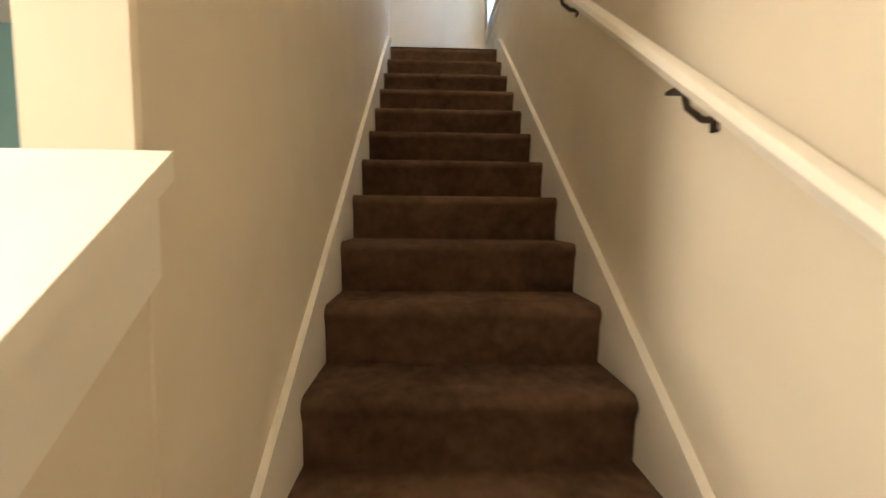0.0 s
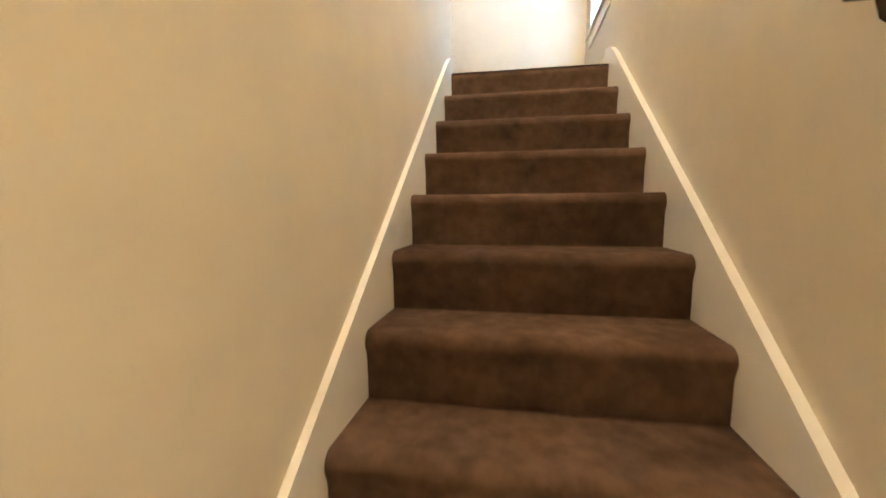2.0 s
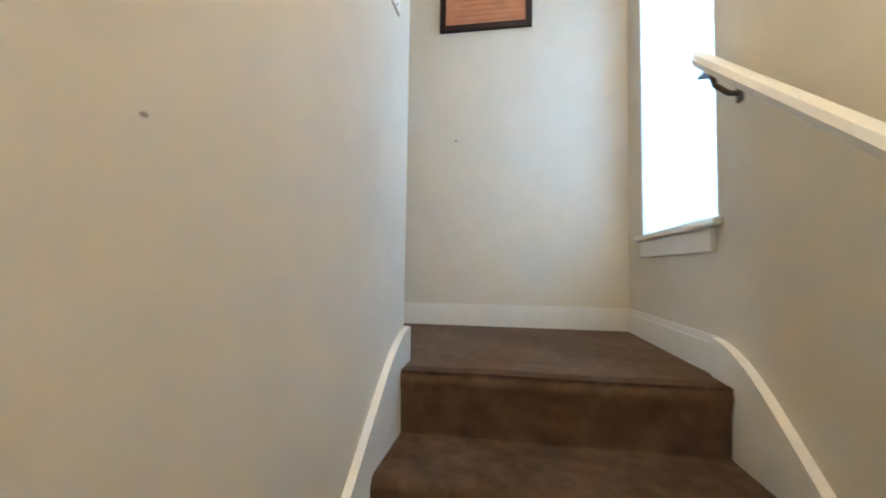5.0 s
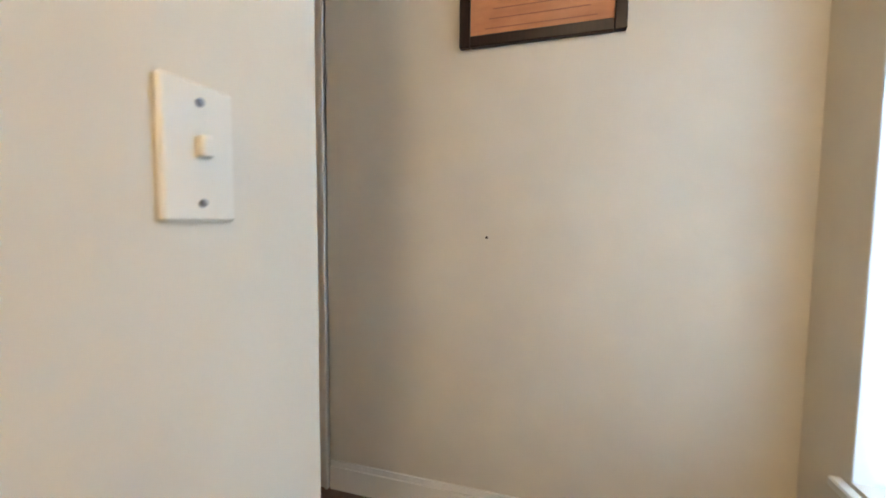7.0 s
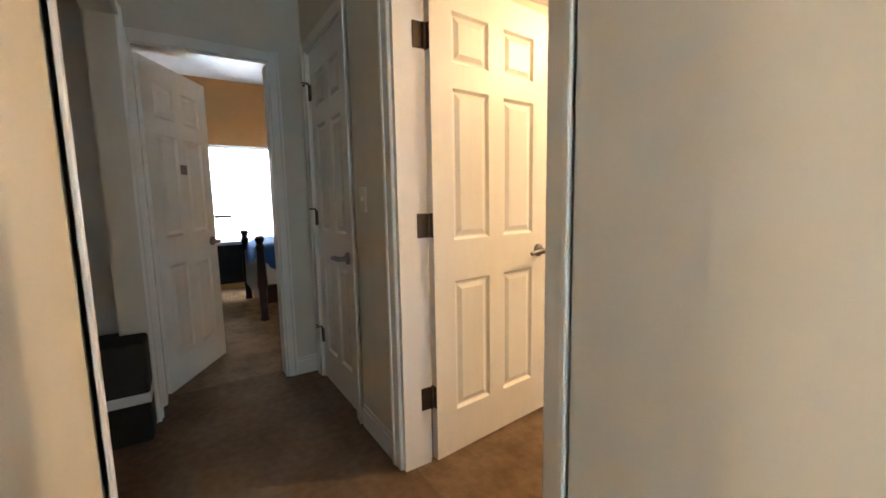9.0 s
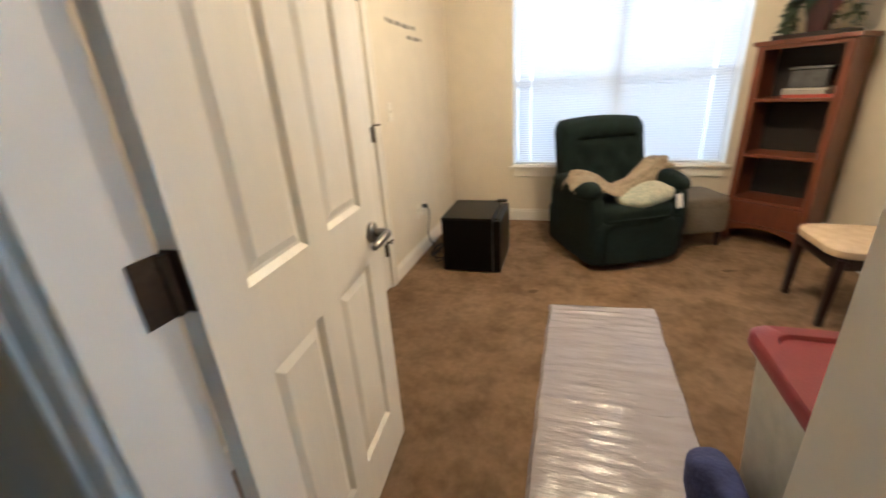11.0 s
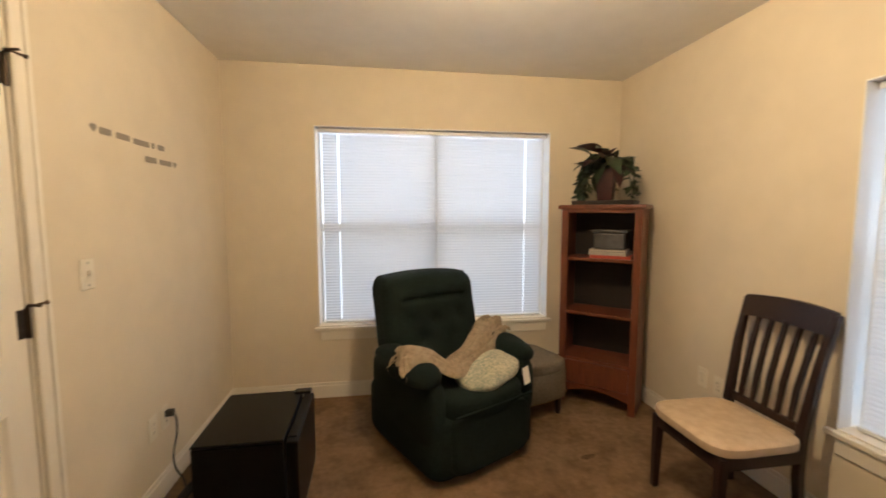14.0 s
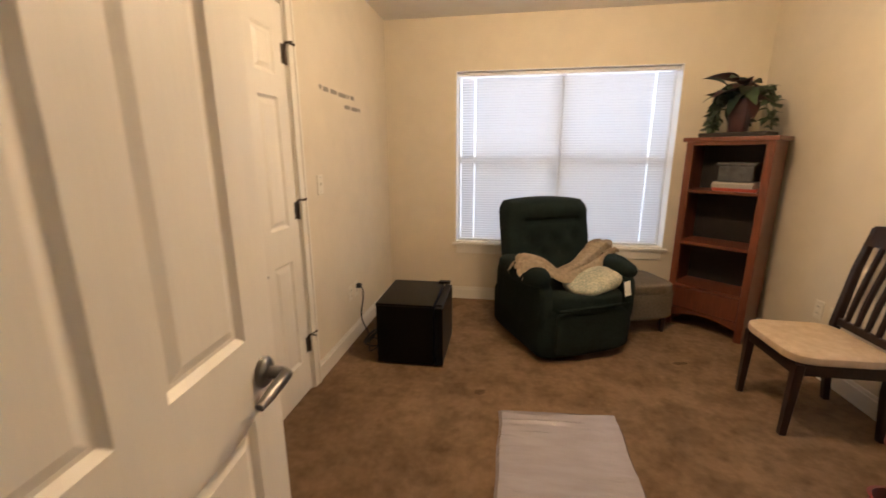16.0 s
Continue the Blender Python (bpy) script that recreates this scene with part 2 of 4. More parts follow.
def tube(points, radius, sides=10, caps=True):
    bm = bmesh.new()
    pts = [Vector(p) for p in points]
    rings = []
    for i, p in enumerate(pts):
        d = (pts[min(i + 1, len(pts) - 1)] - pts[max(i - 1, 0)]).normalized()
        a = d.cross(Vector((0.31, 0.17, 0.93))).normalized()
        b = d.cross(a)
        r = radius[i] if isinstance(radius, (list, tuple)) else radius
        rings.append([bm.verts.new(p + r * (math.cos(2 * math.pi * k / sides) * a + math.sin(2 * math.pi * k / sides) * b)) for k in range(sides)])
    for a, b in zip(rings, rings[1:]):
        for k in range(sides):
            bm.faces.new((a[k], a[(k + 1) % sides], b[(k + 1) % sides], b[k]))
    if caps:
        bm.faces.new(rings[0][::-1])
        bm.faces.new(rings[-1])
    return bm


def extrude_x(profile, x0, x1):
    """A solid from a closed (y, z) outline, drawn along x."""
    bm = bmesh.new()
    a = [bm.verts.new((x0, y, z)) for y, z in profile]
    b = [bm.verts.new((x1, y, z)) for y, z in profile]
    n = len(profile)
    for i in range(n):
        bm.faces.new((a[i], a[(i + 1) % n], b[(i + 1) % n], b[i]))
    bm.faces.new(a[::-1])
    bm.faces.new(b)
    return bm


def mesh(name, bm, material, smooth=False):
    bmesh.ops.recalc_face_normals(bm, faces=bm.faces)
    me = bpy.data.meshes.new(name)
    bm.to_mesh(me)
    bm.free()
    me.materials.append(material)
    if smooth:
        for p in me.polygons:
            p.use_smooth = True
        me.set_sharp_from_angle(angle=radians(42))
    return me


def part(name, bm, material, parent, label="", smooth=False):
    ob = new(name, mesh(name, bm, material, smooth))
    ob.parent = parent
    if label:
        ob["label"] = label
    return ob


def solid(name, bm, material, label, category, kind="", smooth=False, group=""):
    return tagged(new(name, mesh(name, bm, material, smooth)), label, category, group, kind)


def empty(name, m, label, category, kind="", group=""):
    ob = new(name)
    ob.matrix_world = m
    return tagged(ob, label, category, group, kind)


# ---- plan ----
XR, XL = 0.925, -0.02          # east wall face, stair side of the stair wall
YN, XW = 4.68, -2.08           # north and west faces of the room
YH, YD = 0.942, 1.07           # hall face and room face of the wall between them
H = 2.44
LOW = -2.66
BX, BY = 0.07, 1.75            # corner of the boxed-in stub in the room


def holed(axis, at0, at1, u0, u1, z0, z1, holes):
    """A wall slab between at0 and at1 with rectangular holes (ua, ub, za, zb)."""
    bm = bmesh.new()

    def put(ua, ub, za, zb):
        if ub - ua > 1e-4 and zb - za > 1e-4:
            box(bm, (at0, ua, za) if axis == "x" else (ua, at0, za), (at1, ub, zb) if axis == "x" else (ub, at1, zb))

    u = u0
    for ua, ub, za, zb in sorted(holes):
        put(u, ua, z0, z1)
        put(ua, ub, z0, za)
        put(ua, ub, zb, z1)
        u = ub
    put(u, u1, z0, z1)
    return bm


S = "structure"
SW = (0.043, 0.73, 0.465, 1.95)      # stair window
EW = (1.92, 3.00, 0.465, 1.92)       # east window
NW = (-1.46, 0.33, 0.545, 2.02)      # north window
solid("wall_east", holed("x", XR, XR + 0.20, -6.0, YN + 0.2, LOW, H, [SW, EW]), M_WALL, "cream painted outer wall with two windows", "wall", S)
solid("wall_north", holed("y", YN, YN + 0.2, XW - 0.12, XR, -0.3, H, [NW]), M_WALL, "cream painted wall with a wide window", "wall", S)
solid("wall_west", holed("x", XW - 0.12, XW, YD, YN, 0, H, [(2.42, 3.03, 0, 2.05)]), M_WALL, "cream painted wall with a closet door", "wall", S)
solid("wall_hall", holed("y", YH, YD, -2.87, XR, 0, H, [(-1.47, -0.665, 0, 2.045), (-2.62, -1.98, 0, 2.045)]), M_WALL, "cream painted wall with two doorways", "wall", S)
solid("wall_stub", boxes(((BX, YD, 0), (XR, BY, H))), M_WALL, "cream painted boxed-in corner", "wall", S)
solid("wall_stair", boxes(((-0.165, -3.092, LOW), (XL, 0.039, H)), ((-0.165, -6.0, -0.25), (XL, -3.092, H)), bevel=0.006), M_WALL, "cream painted stairwell wall", "wall", S)
solid("wall_hall_south", holed("y", -0.085, 0.037, -2.87, -0.165, 0, H, [(-2.55, -1.15, 0, 2.045)]), M_WALL, "cream painted hall wall with a cased opening", "wall", S)
solid("wall_hall_west", holed("x", -2.87, -2.75, -2.0, YH, 0, H, [(0.06, 0.74, 0, 2.0)]), M_WALL, "cream painted wall with the bedroom doorway", "wall", S)
solid("wall_south_room", boxes(((-2.75, -1.92, 0), (-0.165, -1.8, H))), M_WALL, "plain far wall of the side room", "wall", S)
solid("wall_closet", boxes(((-2.87, 1.60, 0), (-2.20, 1.70, H)), ((-2.85, 2.3, 0), (-2.75, 3.2, H))), M_WALL, "plain closet wall", "wall", S)
solid("ceiling", boxes(((-2.87, YH, H), (XR, YN, H + 0.1)), ((-2.87, -6.0, H), (XR, YH, H + 0.1))), M_CEIL, "white painted ceiling", "ceiling", S)
solid("floor", boxes(((-2.87, YH + 0.05, -0.2), (XR, YN, 0))), M_CARPET, "worn tan carpet floor", "floor", S)
solid("floor_hall", boxes(((-2.87, -0.012, -0.2), (XR, YH + 0.05, 0)), ((-2.87, -1.8, -0.2), (-0.165, -0.012, 0))), M_HALL, "carpet floor of landing and hall, coloured darker for dim light", "floor", S)
solid("floor_lower", boxes(((-3.2, -6.1, LOW - 0.1), (XR, 0, LOW))), M_STAIR, "brown carpet lower floor", "floor", S)
solid("wall_lower_south", boxes(((-3.2, -6.1, LOW), (XR, -6.0, H))), M_WALL, "cream painted lower wall", "wall", S)
solid("wall_lower_west", boxes(((-3.3, -6.0, LOW), (-3.2, 0.0, -0.2))), M_WALL, "cream painted lower wall", "wall", S)
solid("wall_lower_north", boxes(((-3.2, -0.9, LOW), (-0.165, -0.8, -0.25))), M_TEAL, "teal painted lower room wall", "wall", S)
solid("ceiling_lower", boxes(((-3.2, -6.0, -0.25), (-0.165, -0.9, -0.2))), M_CEIL, "white painted lower ceiling", "ceiling", S)
# bedroom
solid("wall_bedroom_west", holed("x", -6.3, -6.15, -2.0, 3.2, 0, 2.75, [(0.42, 1.44, 0.42, 1.92)]), M_ORANGE, "orange painted bedroom wall with a window", "wall", S)
solid("wall_bedroom_side", boxes(((-6.15, -2.1, 0), (-2.87, -2.0, 2.75)), ((-6.15, 3.2, 0), (-2.87, 3.3, 2.75)), ((-2.87, YH, 0), (-2.851, 3.2, 2.75)), ((-2.87, -2.0, H), (-2.80, YH, 2.75))), M_ORANGE, "orange painted bedroom wall", "wall", S)
solid("ceiling_bedroom", boxes(((-6.3, -2.1, 2.75), (-2.75, 3.3, 2.85))), M_CEIL, "white bedroom ceiling", "ceiling", S)
solid("floor_bedroom", boxes(((-6.3, -2.1, -0.2), (-2.87, 3.3, 0))), M_CARPET, "tan carpet bedroom floor", "floor", S)
solid("ground", boxes(((-60, -60, LOW - 0.3), (60, 60, LOW - 0.15))), mat("lawn", (0.09, 0.12, 0.05), 0.95, noise=0.4, scale=3), "grassy ground outside the house", "ground", S)

# ---- stairs ----
stairs = empty("staircase", pose(0, -0.072, 0), "steep straight staircase with worn carpet, coloured darker for dim light", "staircase", S)
SR = 0.90
DS = -0.072
for k in range(0, 14):
    y0, z0 = -0.25 * k, -0.19 * k
    back = y0 + (0.27 if k else 0.0)
    prof = [(back, z0 - (0.0 if k else 0.004)), (y0 + 0.03, z0 - (0.0 if k else 0.004))]
    prof += [(y0 + 0.03 - 0.032 * math.sin(a), z0 - 0.032 + 0.032 * math.cos(a)) for a in (0.35, 0.7, 1.05, 1.4, 1.75, 2.1)]
    prof += [(y0 + 0.012, z0 - 0.075), (y0 + 0.016, z0 - 0.19), (back, z0 - 0.19)]
    if k == 0:
        prof = [(0.0, -0.002)] + prof[2:-1] + [(0.016, -0.19), (0.06, -0.19), (0.06, -0.002)]
    part("step", extrude_x(prof, 0.0, SR), M_STAIR, stairs, smooth=True)


def skirt(name, x0, x1, top):
    bot = -0.26
    ya, yb = -3.5, -0.16
    prof = [(ya, 0.76 * ya + bot), (ya, 0.76 * ya + top)]
    za = 0.76 * yb + top
    for i in range(9):
        t = i / 8
        prof.append(((1 - t) ** 2 * yb + t * t * 0.12, (1 - t) ** 2 * za + (1 - (1 - t) ** 2) * 0.112))
    prof += [(0.12, 0.0), (0.02, -0.01), (0.02, -0.25)]
    prof = [(y + DS, z) for y, z in prof]
    return solid(name, extrude_x(prof, x0, x1), M_TRIM, "cream painted sloping skirting board beside the stairs", "skirting", S)


skirt("trim_stair_west", XL, 0.0, 0.112)
skirt("trim_stair_east", SR, XR, 0.110)

# sloping knee wall and cap at the stair foot
solid("wall_knee", extrude_x([(-3.092, -1.39), (-4.42, -2.45), (-4.42, LOW), (-3.092, LOW)], -0.165, XL), M_WALL, "cream painted sloping knee wall", "wall", S)
solid("trim_knee_cap", extrude_x([(-3.094, -1.345), (-4.45, -2.43), (-4.45, -2.465), (-3.094, -1.38)], -0.24, 0.02), M_TRIM, "cream painted sloping cap board", "trim", S)
solid("trim_knee_apron", extrude_x([(-3.094, -1.392), (-4.43, -2.465), (-4.43, -2.58), (-3.094, -1.50)], XL, 0.0), M_TRIM, "cream painted board under the cap", "trim", S)

# handrail
rail = empty("handrail", pose(0.848, DS, 0.88), "cream painted wooden handrail on dark metal brackets", "handrail")


def rail_body():
    bm = bmesh.new()
    ring = [(-0.019, -0.020), (0.019, -0.020), (0.025, 0.0), (0.019, 0.017), (0.0, 0.023), (-0.019, 0.017), (-0.025, 0.0)]
    ends = []
    for y in (0.03, -3.45):
        ends.append([bm.verts.new((a, y, 0.745 * y + b)) for a, b in ring])
    for i in range(7):
        bm.faces.new((ends[0][i], ends[0][(i + 1) % 7], ends[1][(i + 1) % 7], ends[1][i]))
    bm.faces.new(ends[0])
    bm.faces.new(ends[1][::-1])
    return bm


part("rail", rail_body(), M_TRIM, rail, smooth=True)
for y in (-0.02, -0.98, -1.86, -2.70):
    z = 0.745 * y
    br = part("bracket", tube([(0.070, y, z - 0.085), (0.045, y, z - 0.085), (0.012, y, z - 0.062), (0.0, y, z - 0.02)], [0.008, 0.0075, 0.007, 0.007], 8), M_BRONZE, rail, "dark bronze bracket", True)
    plate = part("mounting_plate", boxes(((0.069, y - 0.014, z - 0.110), (0.075, y + 0.014, z - 0.060)), bevel=0.003), M_BRONZE, br)
    part("saddle", boxes(((-0.016, y - 0.035, z - 0.028), (0.016, y + 0.035, z - 0.0205))), M_BRONZE, br)

# ---- baseboards, casings ----


def baseboard(name, axis, at, side, u0, u1, h=0.115):
    """side: +1 when the board stands towards larger coordinates."""
    t, t2 = 0.013 * side, 0.007 * side
    lo, hi = sorted((at, at + t))
    lo2, hi2 = sorted((at, at + t2))
    bm = bmesh.new()
    if axis == "x":
        box(bm, (lo, u0, 0), (hi, u1, h - 0.022))
        box(bm, (lo2, u0, h - 0.022), (hi2, u1, h))
    else:
        box(bm, (u0, lo, 0), (u1, hi, h - 0.022))
        box(bm, (u0, lo2, h - 0.022), (u1, hi2, h))
    return solid(name, bm, M_TRIM, "cream painted baseboard", "baseboard", S)


baseboard("baseboard_north", "y", YN, -1, XW, XR)
baseboard("baseboard_east", "x", XR, -1, BY + 0.014, YN - 0.014)
baseboard("baseboard_west", "x", XW, 1, 3.085, YN - 0.014)
baseboard("baseboard_west_2", "x", XW, 1, YD, 2.36)
baseboard("baseboard_stub", "y", BY, 1, BX + 0.014, XR)
baseboard("baseboard_stub_2", "x", BX, -1, YD, BY)
baseboard("baseboard_room_south", "y", YD, 1, -0.595, BX - 0.014)
baseboard("baseboard_landing", "y", YH, -1, -0.595, XR)
baseboard("baseboard_landing_east", "x", XR, -1, 0.048, YH - 0.014)
baseboard("baseboard_hall_north", "y", YH, -1, -1.90, -1.55)
baseboard("baseboard_hall_west", "x", -2.75, 1, 0.80, YH)


def casing(name, axis, at, side, u0, u1, z, w=0.065, t=0.016):
    lo, hi = sorted((at, at + t * side))
    lo2, hi2 = sorted((at, at + (t + 0.007) * side))
    bm = bmesh.new()

    def put(ua, ub, za, zb, a, b):
        box(bm, (a, ua, za) if axis == "x" else (ua, a, za), (b, ub, zb) if axis == "x" else (ub, b, zb), 0.003)

    put(u0 - w, u0, 0, z + w, lo, hi)
    put(u1, u1 + w, 0, z + w, lo, hi)
    put(u0, u1, z, z + w, lo, hi)
    put(u0 - w, u0 - w + 0.018, 0, z + w, lo2, hi2)
    put(u1 + w - 0.018, u1 + w, 0, z + w, lo2, hi2)
    return solid(name, bm, M_TRIM, "cream painted door casing", "trim", S)


def jamb(name, axis, a0, a1, u0, u1, z, t=0.018):
    bm = bmesh.new()

    def put(ua, ub, za, zb, a=a0, b=a1):
        box(bm, (a, ua, za) if axis == "x" else (ua, a, za), (b, ub, zb) if axis == "x" else (ub, b, zb))

    put(u0, u0 + t, 0, z)
    put(u1 - t, u1, 0, z)
    put(u0 + t, u1 - t, z - t, z)
    return solid(name, bm, M_TRIM, "cream painted door jamb", "trim", S)


casing("trim_room_door", "y", YH, -1, -1.47, -0.665, 2.045)
casing("trim_room_door_inner", "y", YD, 1, -1.47, -0.665, 2.045)
jamb("trim_room_jamb", "y", YH + 0.001, YD - 0.001, -1.47, -0.665, 2.044)
casing("trim_hall_closet", "y", YH, -1, -2.62, -1.98, 2.045)
jamb("trim_hall_closet_jamb", "y", YH + 0.001, YD - 0.001, -2.62, -1.98, 2.044, 0.008)
casing("trim_room_closet", "x", XW, 1, 2.42, 3.03, 2.05, 0.06)
jamb("trim_room_closet_jamb", "x", XW - 0.119, XW - 0.001, 2.42, 3.03, 2.049, 0.008)
casing("trim_bedroom_door", "x", -2.75, 1, 0.06, 0.74, 2.0, 0.06)
jamb("trim_bedroom_jamb", "x", -2.869, -2.751, 0.06, 0.74, 1.999, 0.012)
casing("trim_side_opening", "y", 0.037, 1, -2.55, -1.15, 2.045, 0.06)

# ---- doors ----


def door(name, m, w, h, label, lever_side=1, hinges=True, lever_z=0.872):
    """A six-panel leaf: hinge edge at x = 0, face in the x-z plane, thickness in y. lever_side: which faces carry levers."""
    d = empty(name, m, label, "door", S)
    th = 0.018
    st, mid = 0.112 * w / 0.74, 0.095 * w / 0.74
    cols = [(st, (w - mid) / 2), ((w + mid) / 2, w - st)]
    rows = [(0.20, 0.79), (0.97, 1.60), (1.70, 1.90)]
    k = h / 2.03
    rows = [(a * k, b * k) for a, b in rows]
    items = [((0, -th, 0), (st, th, h)), ((w - st, -th, 0), (w, th, h)), ((cols[0][1], -th, rows[0][0]), (cols[1][0], th, rows[2][1]))]
    zs = [0] + [z for r in rows for z in r] + [h]
    for a, b in ((zs[0], zs[1]), (zs[2], zs[3]), (zs[4], zs[5]), (zs[6], zs[7])):
        if a == 0 or b == h:
            items.append(((st, -th, a), (w - st, th, b)))
        else:
            for c in cols:
                items.append(((c[0], -th, a), (c[1], th, b)))
    bm = bmesh.new()
    for lo, hi in items:
        box(bm, lo, hi)
    bmesh.ops.remove_doubles(bm, verts=bm.verts, dist=1e-5)
    part("frame", bm, M_DOOR, d)
    for a, b in rows:
        for c in cols:
            pb = bmesh.new()
            x0, x1, ins = c[0], c[1], min(0.032, (c[1] - c[0]) * 0.2)
            for s in (-1, 1):
                ring = []
                for dx, yy in ((0, th), (0.012, th - 0.012), (0.020, th - 0.012), (ins + 0.008, th - 0.003)):
                    ring.append([pb.verts.new((x, s * yy, z)) for x, z in ((x0 + dx, a + dx), (x1 - dx, a + dx), (x1 - dx, b - dx), (x0 + dx, b - dx))])
                for p, q in zip(ring, ring[1:]):
                    for i in range(4):
                        pb.faces.new((p[i], p[(i + 1) % 4], q[(i + 1) % 4], q[i]))
                pb.faces.new(ring[-1])
            part("panel", pb, M_DOOR, d)
    for s in ((-1, 1) if lever_side == 0 else (lever_side,)):
        lx, lz, y = w - 0.065, lever_z, s * th
        r = part("lever_rose", tube([(lx, y, lz), (lx, y + s * 0.008, lz), (lx, y + s * 0.014, lz), (lx, y + s * 0.018, lz)], [0.033, 0.033, 0.028, 0.014], 20), M_NICKEL, d, "satin nickel round rose", True)
        part("lever_handle", tube([(lx, y + s * 0.012, lz), (lx, y + s * 0.045, lz), (lx - 0.008, y + s * 0.056, lz), (lx - 0.04, y + s * 0.060, lz + 0.002), (lx - 0.085, y + s * 0.058, lz - 0.001), (lx - 0.115, y + s * 0.054, lz - 0.006)], [0.014, 0.0135, 0.014, 0.013, 0.0120, 0.0095], 12), M_NICKEL, r, "satin nickel lever handle", True)
    if hinges:
        for z in (0.275, 1.04, 1.80):
            stop_y = hinges * (th + 0.004)
            hp = part("hinge", tube([(-0.004, hinges * (th + 0.004), z - 0.048), (-0.004, hinges * (th + 0.004), z + 0.048)], 0.007, 8), M_BRONZE, d, "dark bronze hinge", True)
            part("hinge_stop", tube([(-0.004, stop_y, z + 0.052), (-0.010, stop_y + hinges * 0.012, z + 0.054), (-0.048, stop_y + hinges * 0.020, z + 0.054), (-0.054, stop_y + hinges * 0.020, z + 0.054)], [0.006, 0.004, 0.004, 0.008], 8), M_BRONZE, hp, "", True)
            part("hinge_leaf", boxes(((-0.014, hinges * th - 0.001, z - 0.045), (0.030, hinges * th + 0.0015, z + 0.045))), M_BRONZE, hp)
            part("hinge_pin", tube([(-0.004, hinges * (th + 0.004), z + 0.048), (-0.004, hinges * (th + 0.010), z + 0.056), (0.004, hinges * (th + 0.05), z + 0.054)], 0.0045, 6), M_BRONZE, hp)
    return d


# the open leaf of the room: hinged at the west jamb, standing into the room
door_room = door("door_room", pose(-1.446, 1.088, 0.012, 0, 0, 95.5), 0.735, 2.02, "cream six-panel door standing open into the room", 0, 0)
door("door_room_closet", pose(XW - 0.022, 3.018, 0.012, 0, 0, -90), 0.585, 2.02, "cream six-panel closet door, shut, with dark hinges", 1, 1, 0.80)
door("door_hall_closet", pose(-2.608, YH + 0.024, 0.012), 0.615, 2.02, "cream six-panel hall closet door, shut", -1, -1, 0.84)
door("door_bedroom", pose(-2.885, 0.075, 0.012, 0, 0, 149.5), 0.67, 1.97, "white six-panel bedroom door standing open", 0, 0)
for z in (0.30, 1.045, 1.785):
    hh = part("hinge", tube([(-1.446, 1.074, z - 0.048), (-1.446, 1.074, z + 0.048)], 0.0075, 8), M_BRONZE, door_room, "dark bronze hinge", True)
    hh.matrix_parent_inverse = door_room.matrix_basis.inverted()
    part("hinge_leaf", boxes(((-1.4515, 1.026, z - 0.050), (-1.4485, 1.074, z + 0.050)), bevel=0.001), M_BRONZE, hh)
    edge = part("hinge_leaf", boxes(((-0.0025, -0.017, z - 0.062), (0.0, 0.017, z + 0.038)), bevel=0.0008), M_BRONZE, door_room, "dark bronze hinge leaf")
part("latch_plate", boxes(((0.735, -0.012, 0.83), (0.7365, 0.012, 0.89)), bevel=0.0006), M_NICKEL, door_room, "satin nickel latch plate")
# ---- windows ----


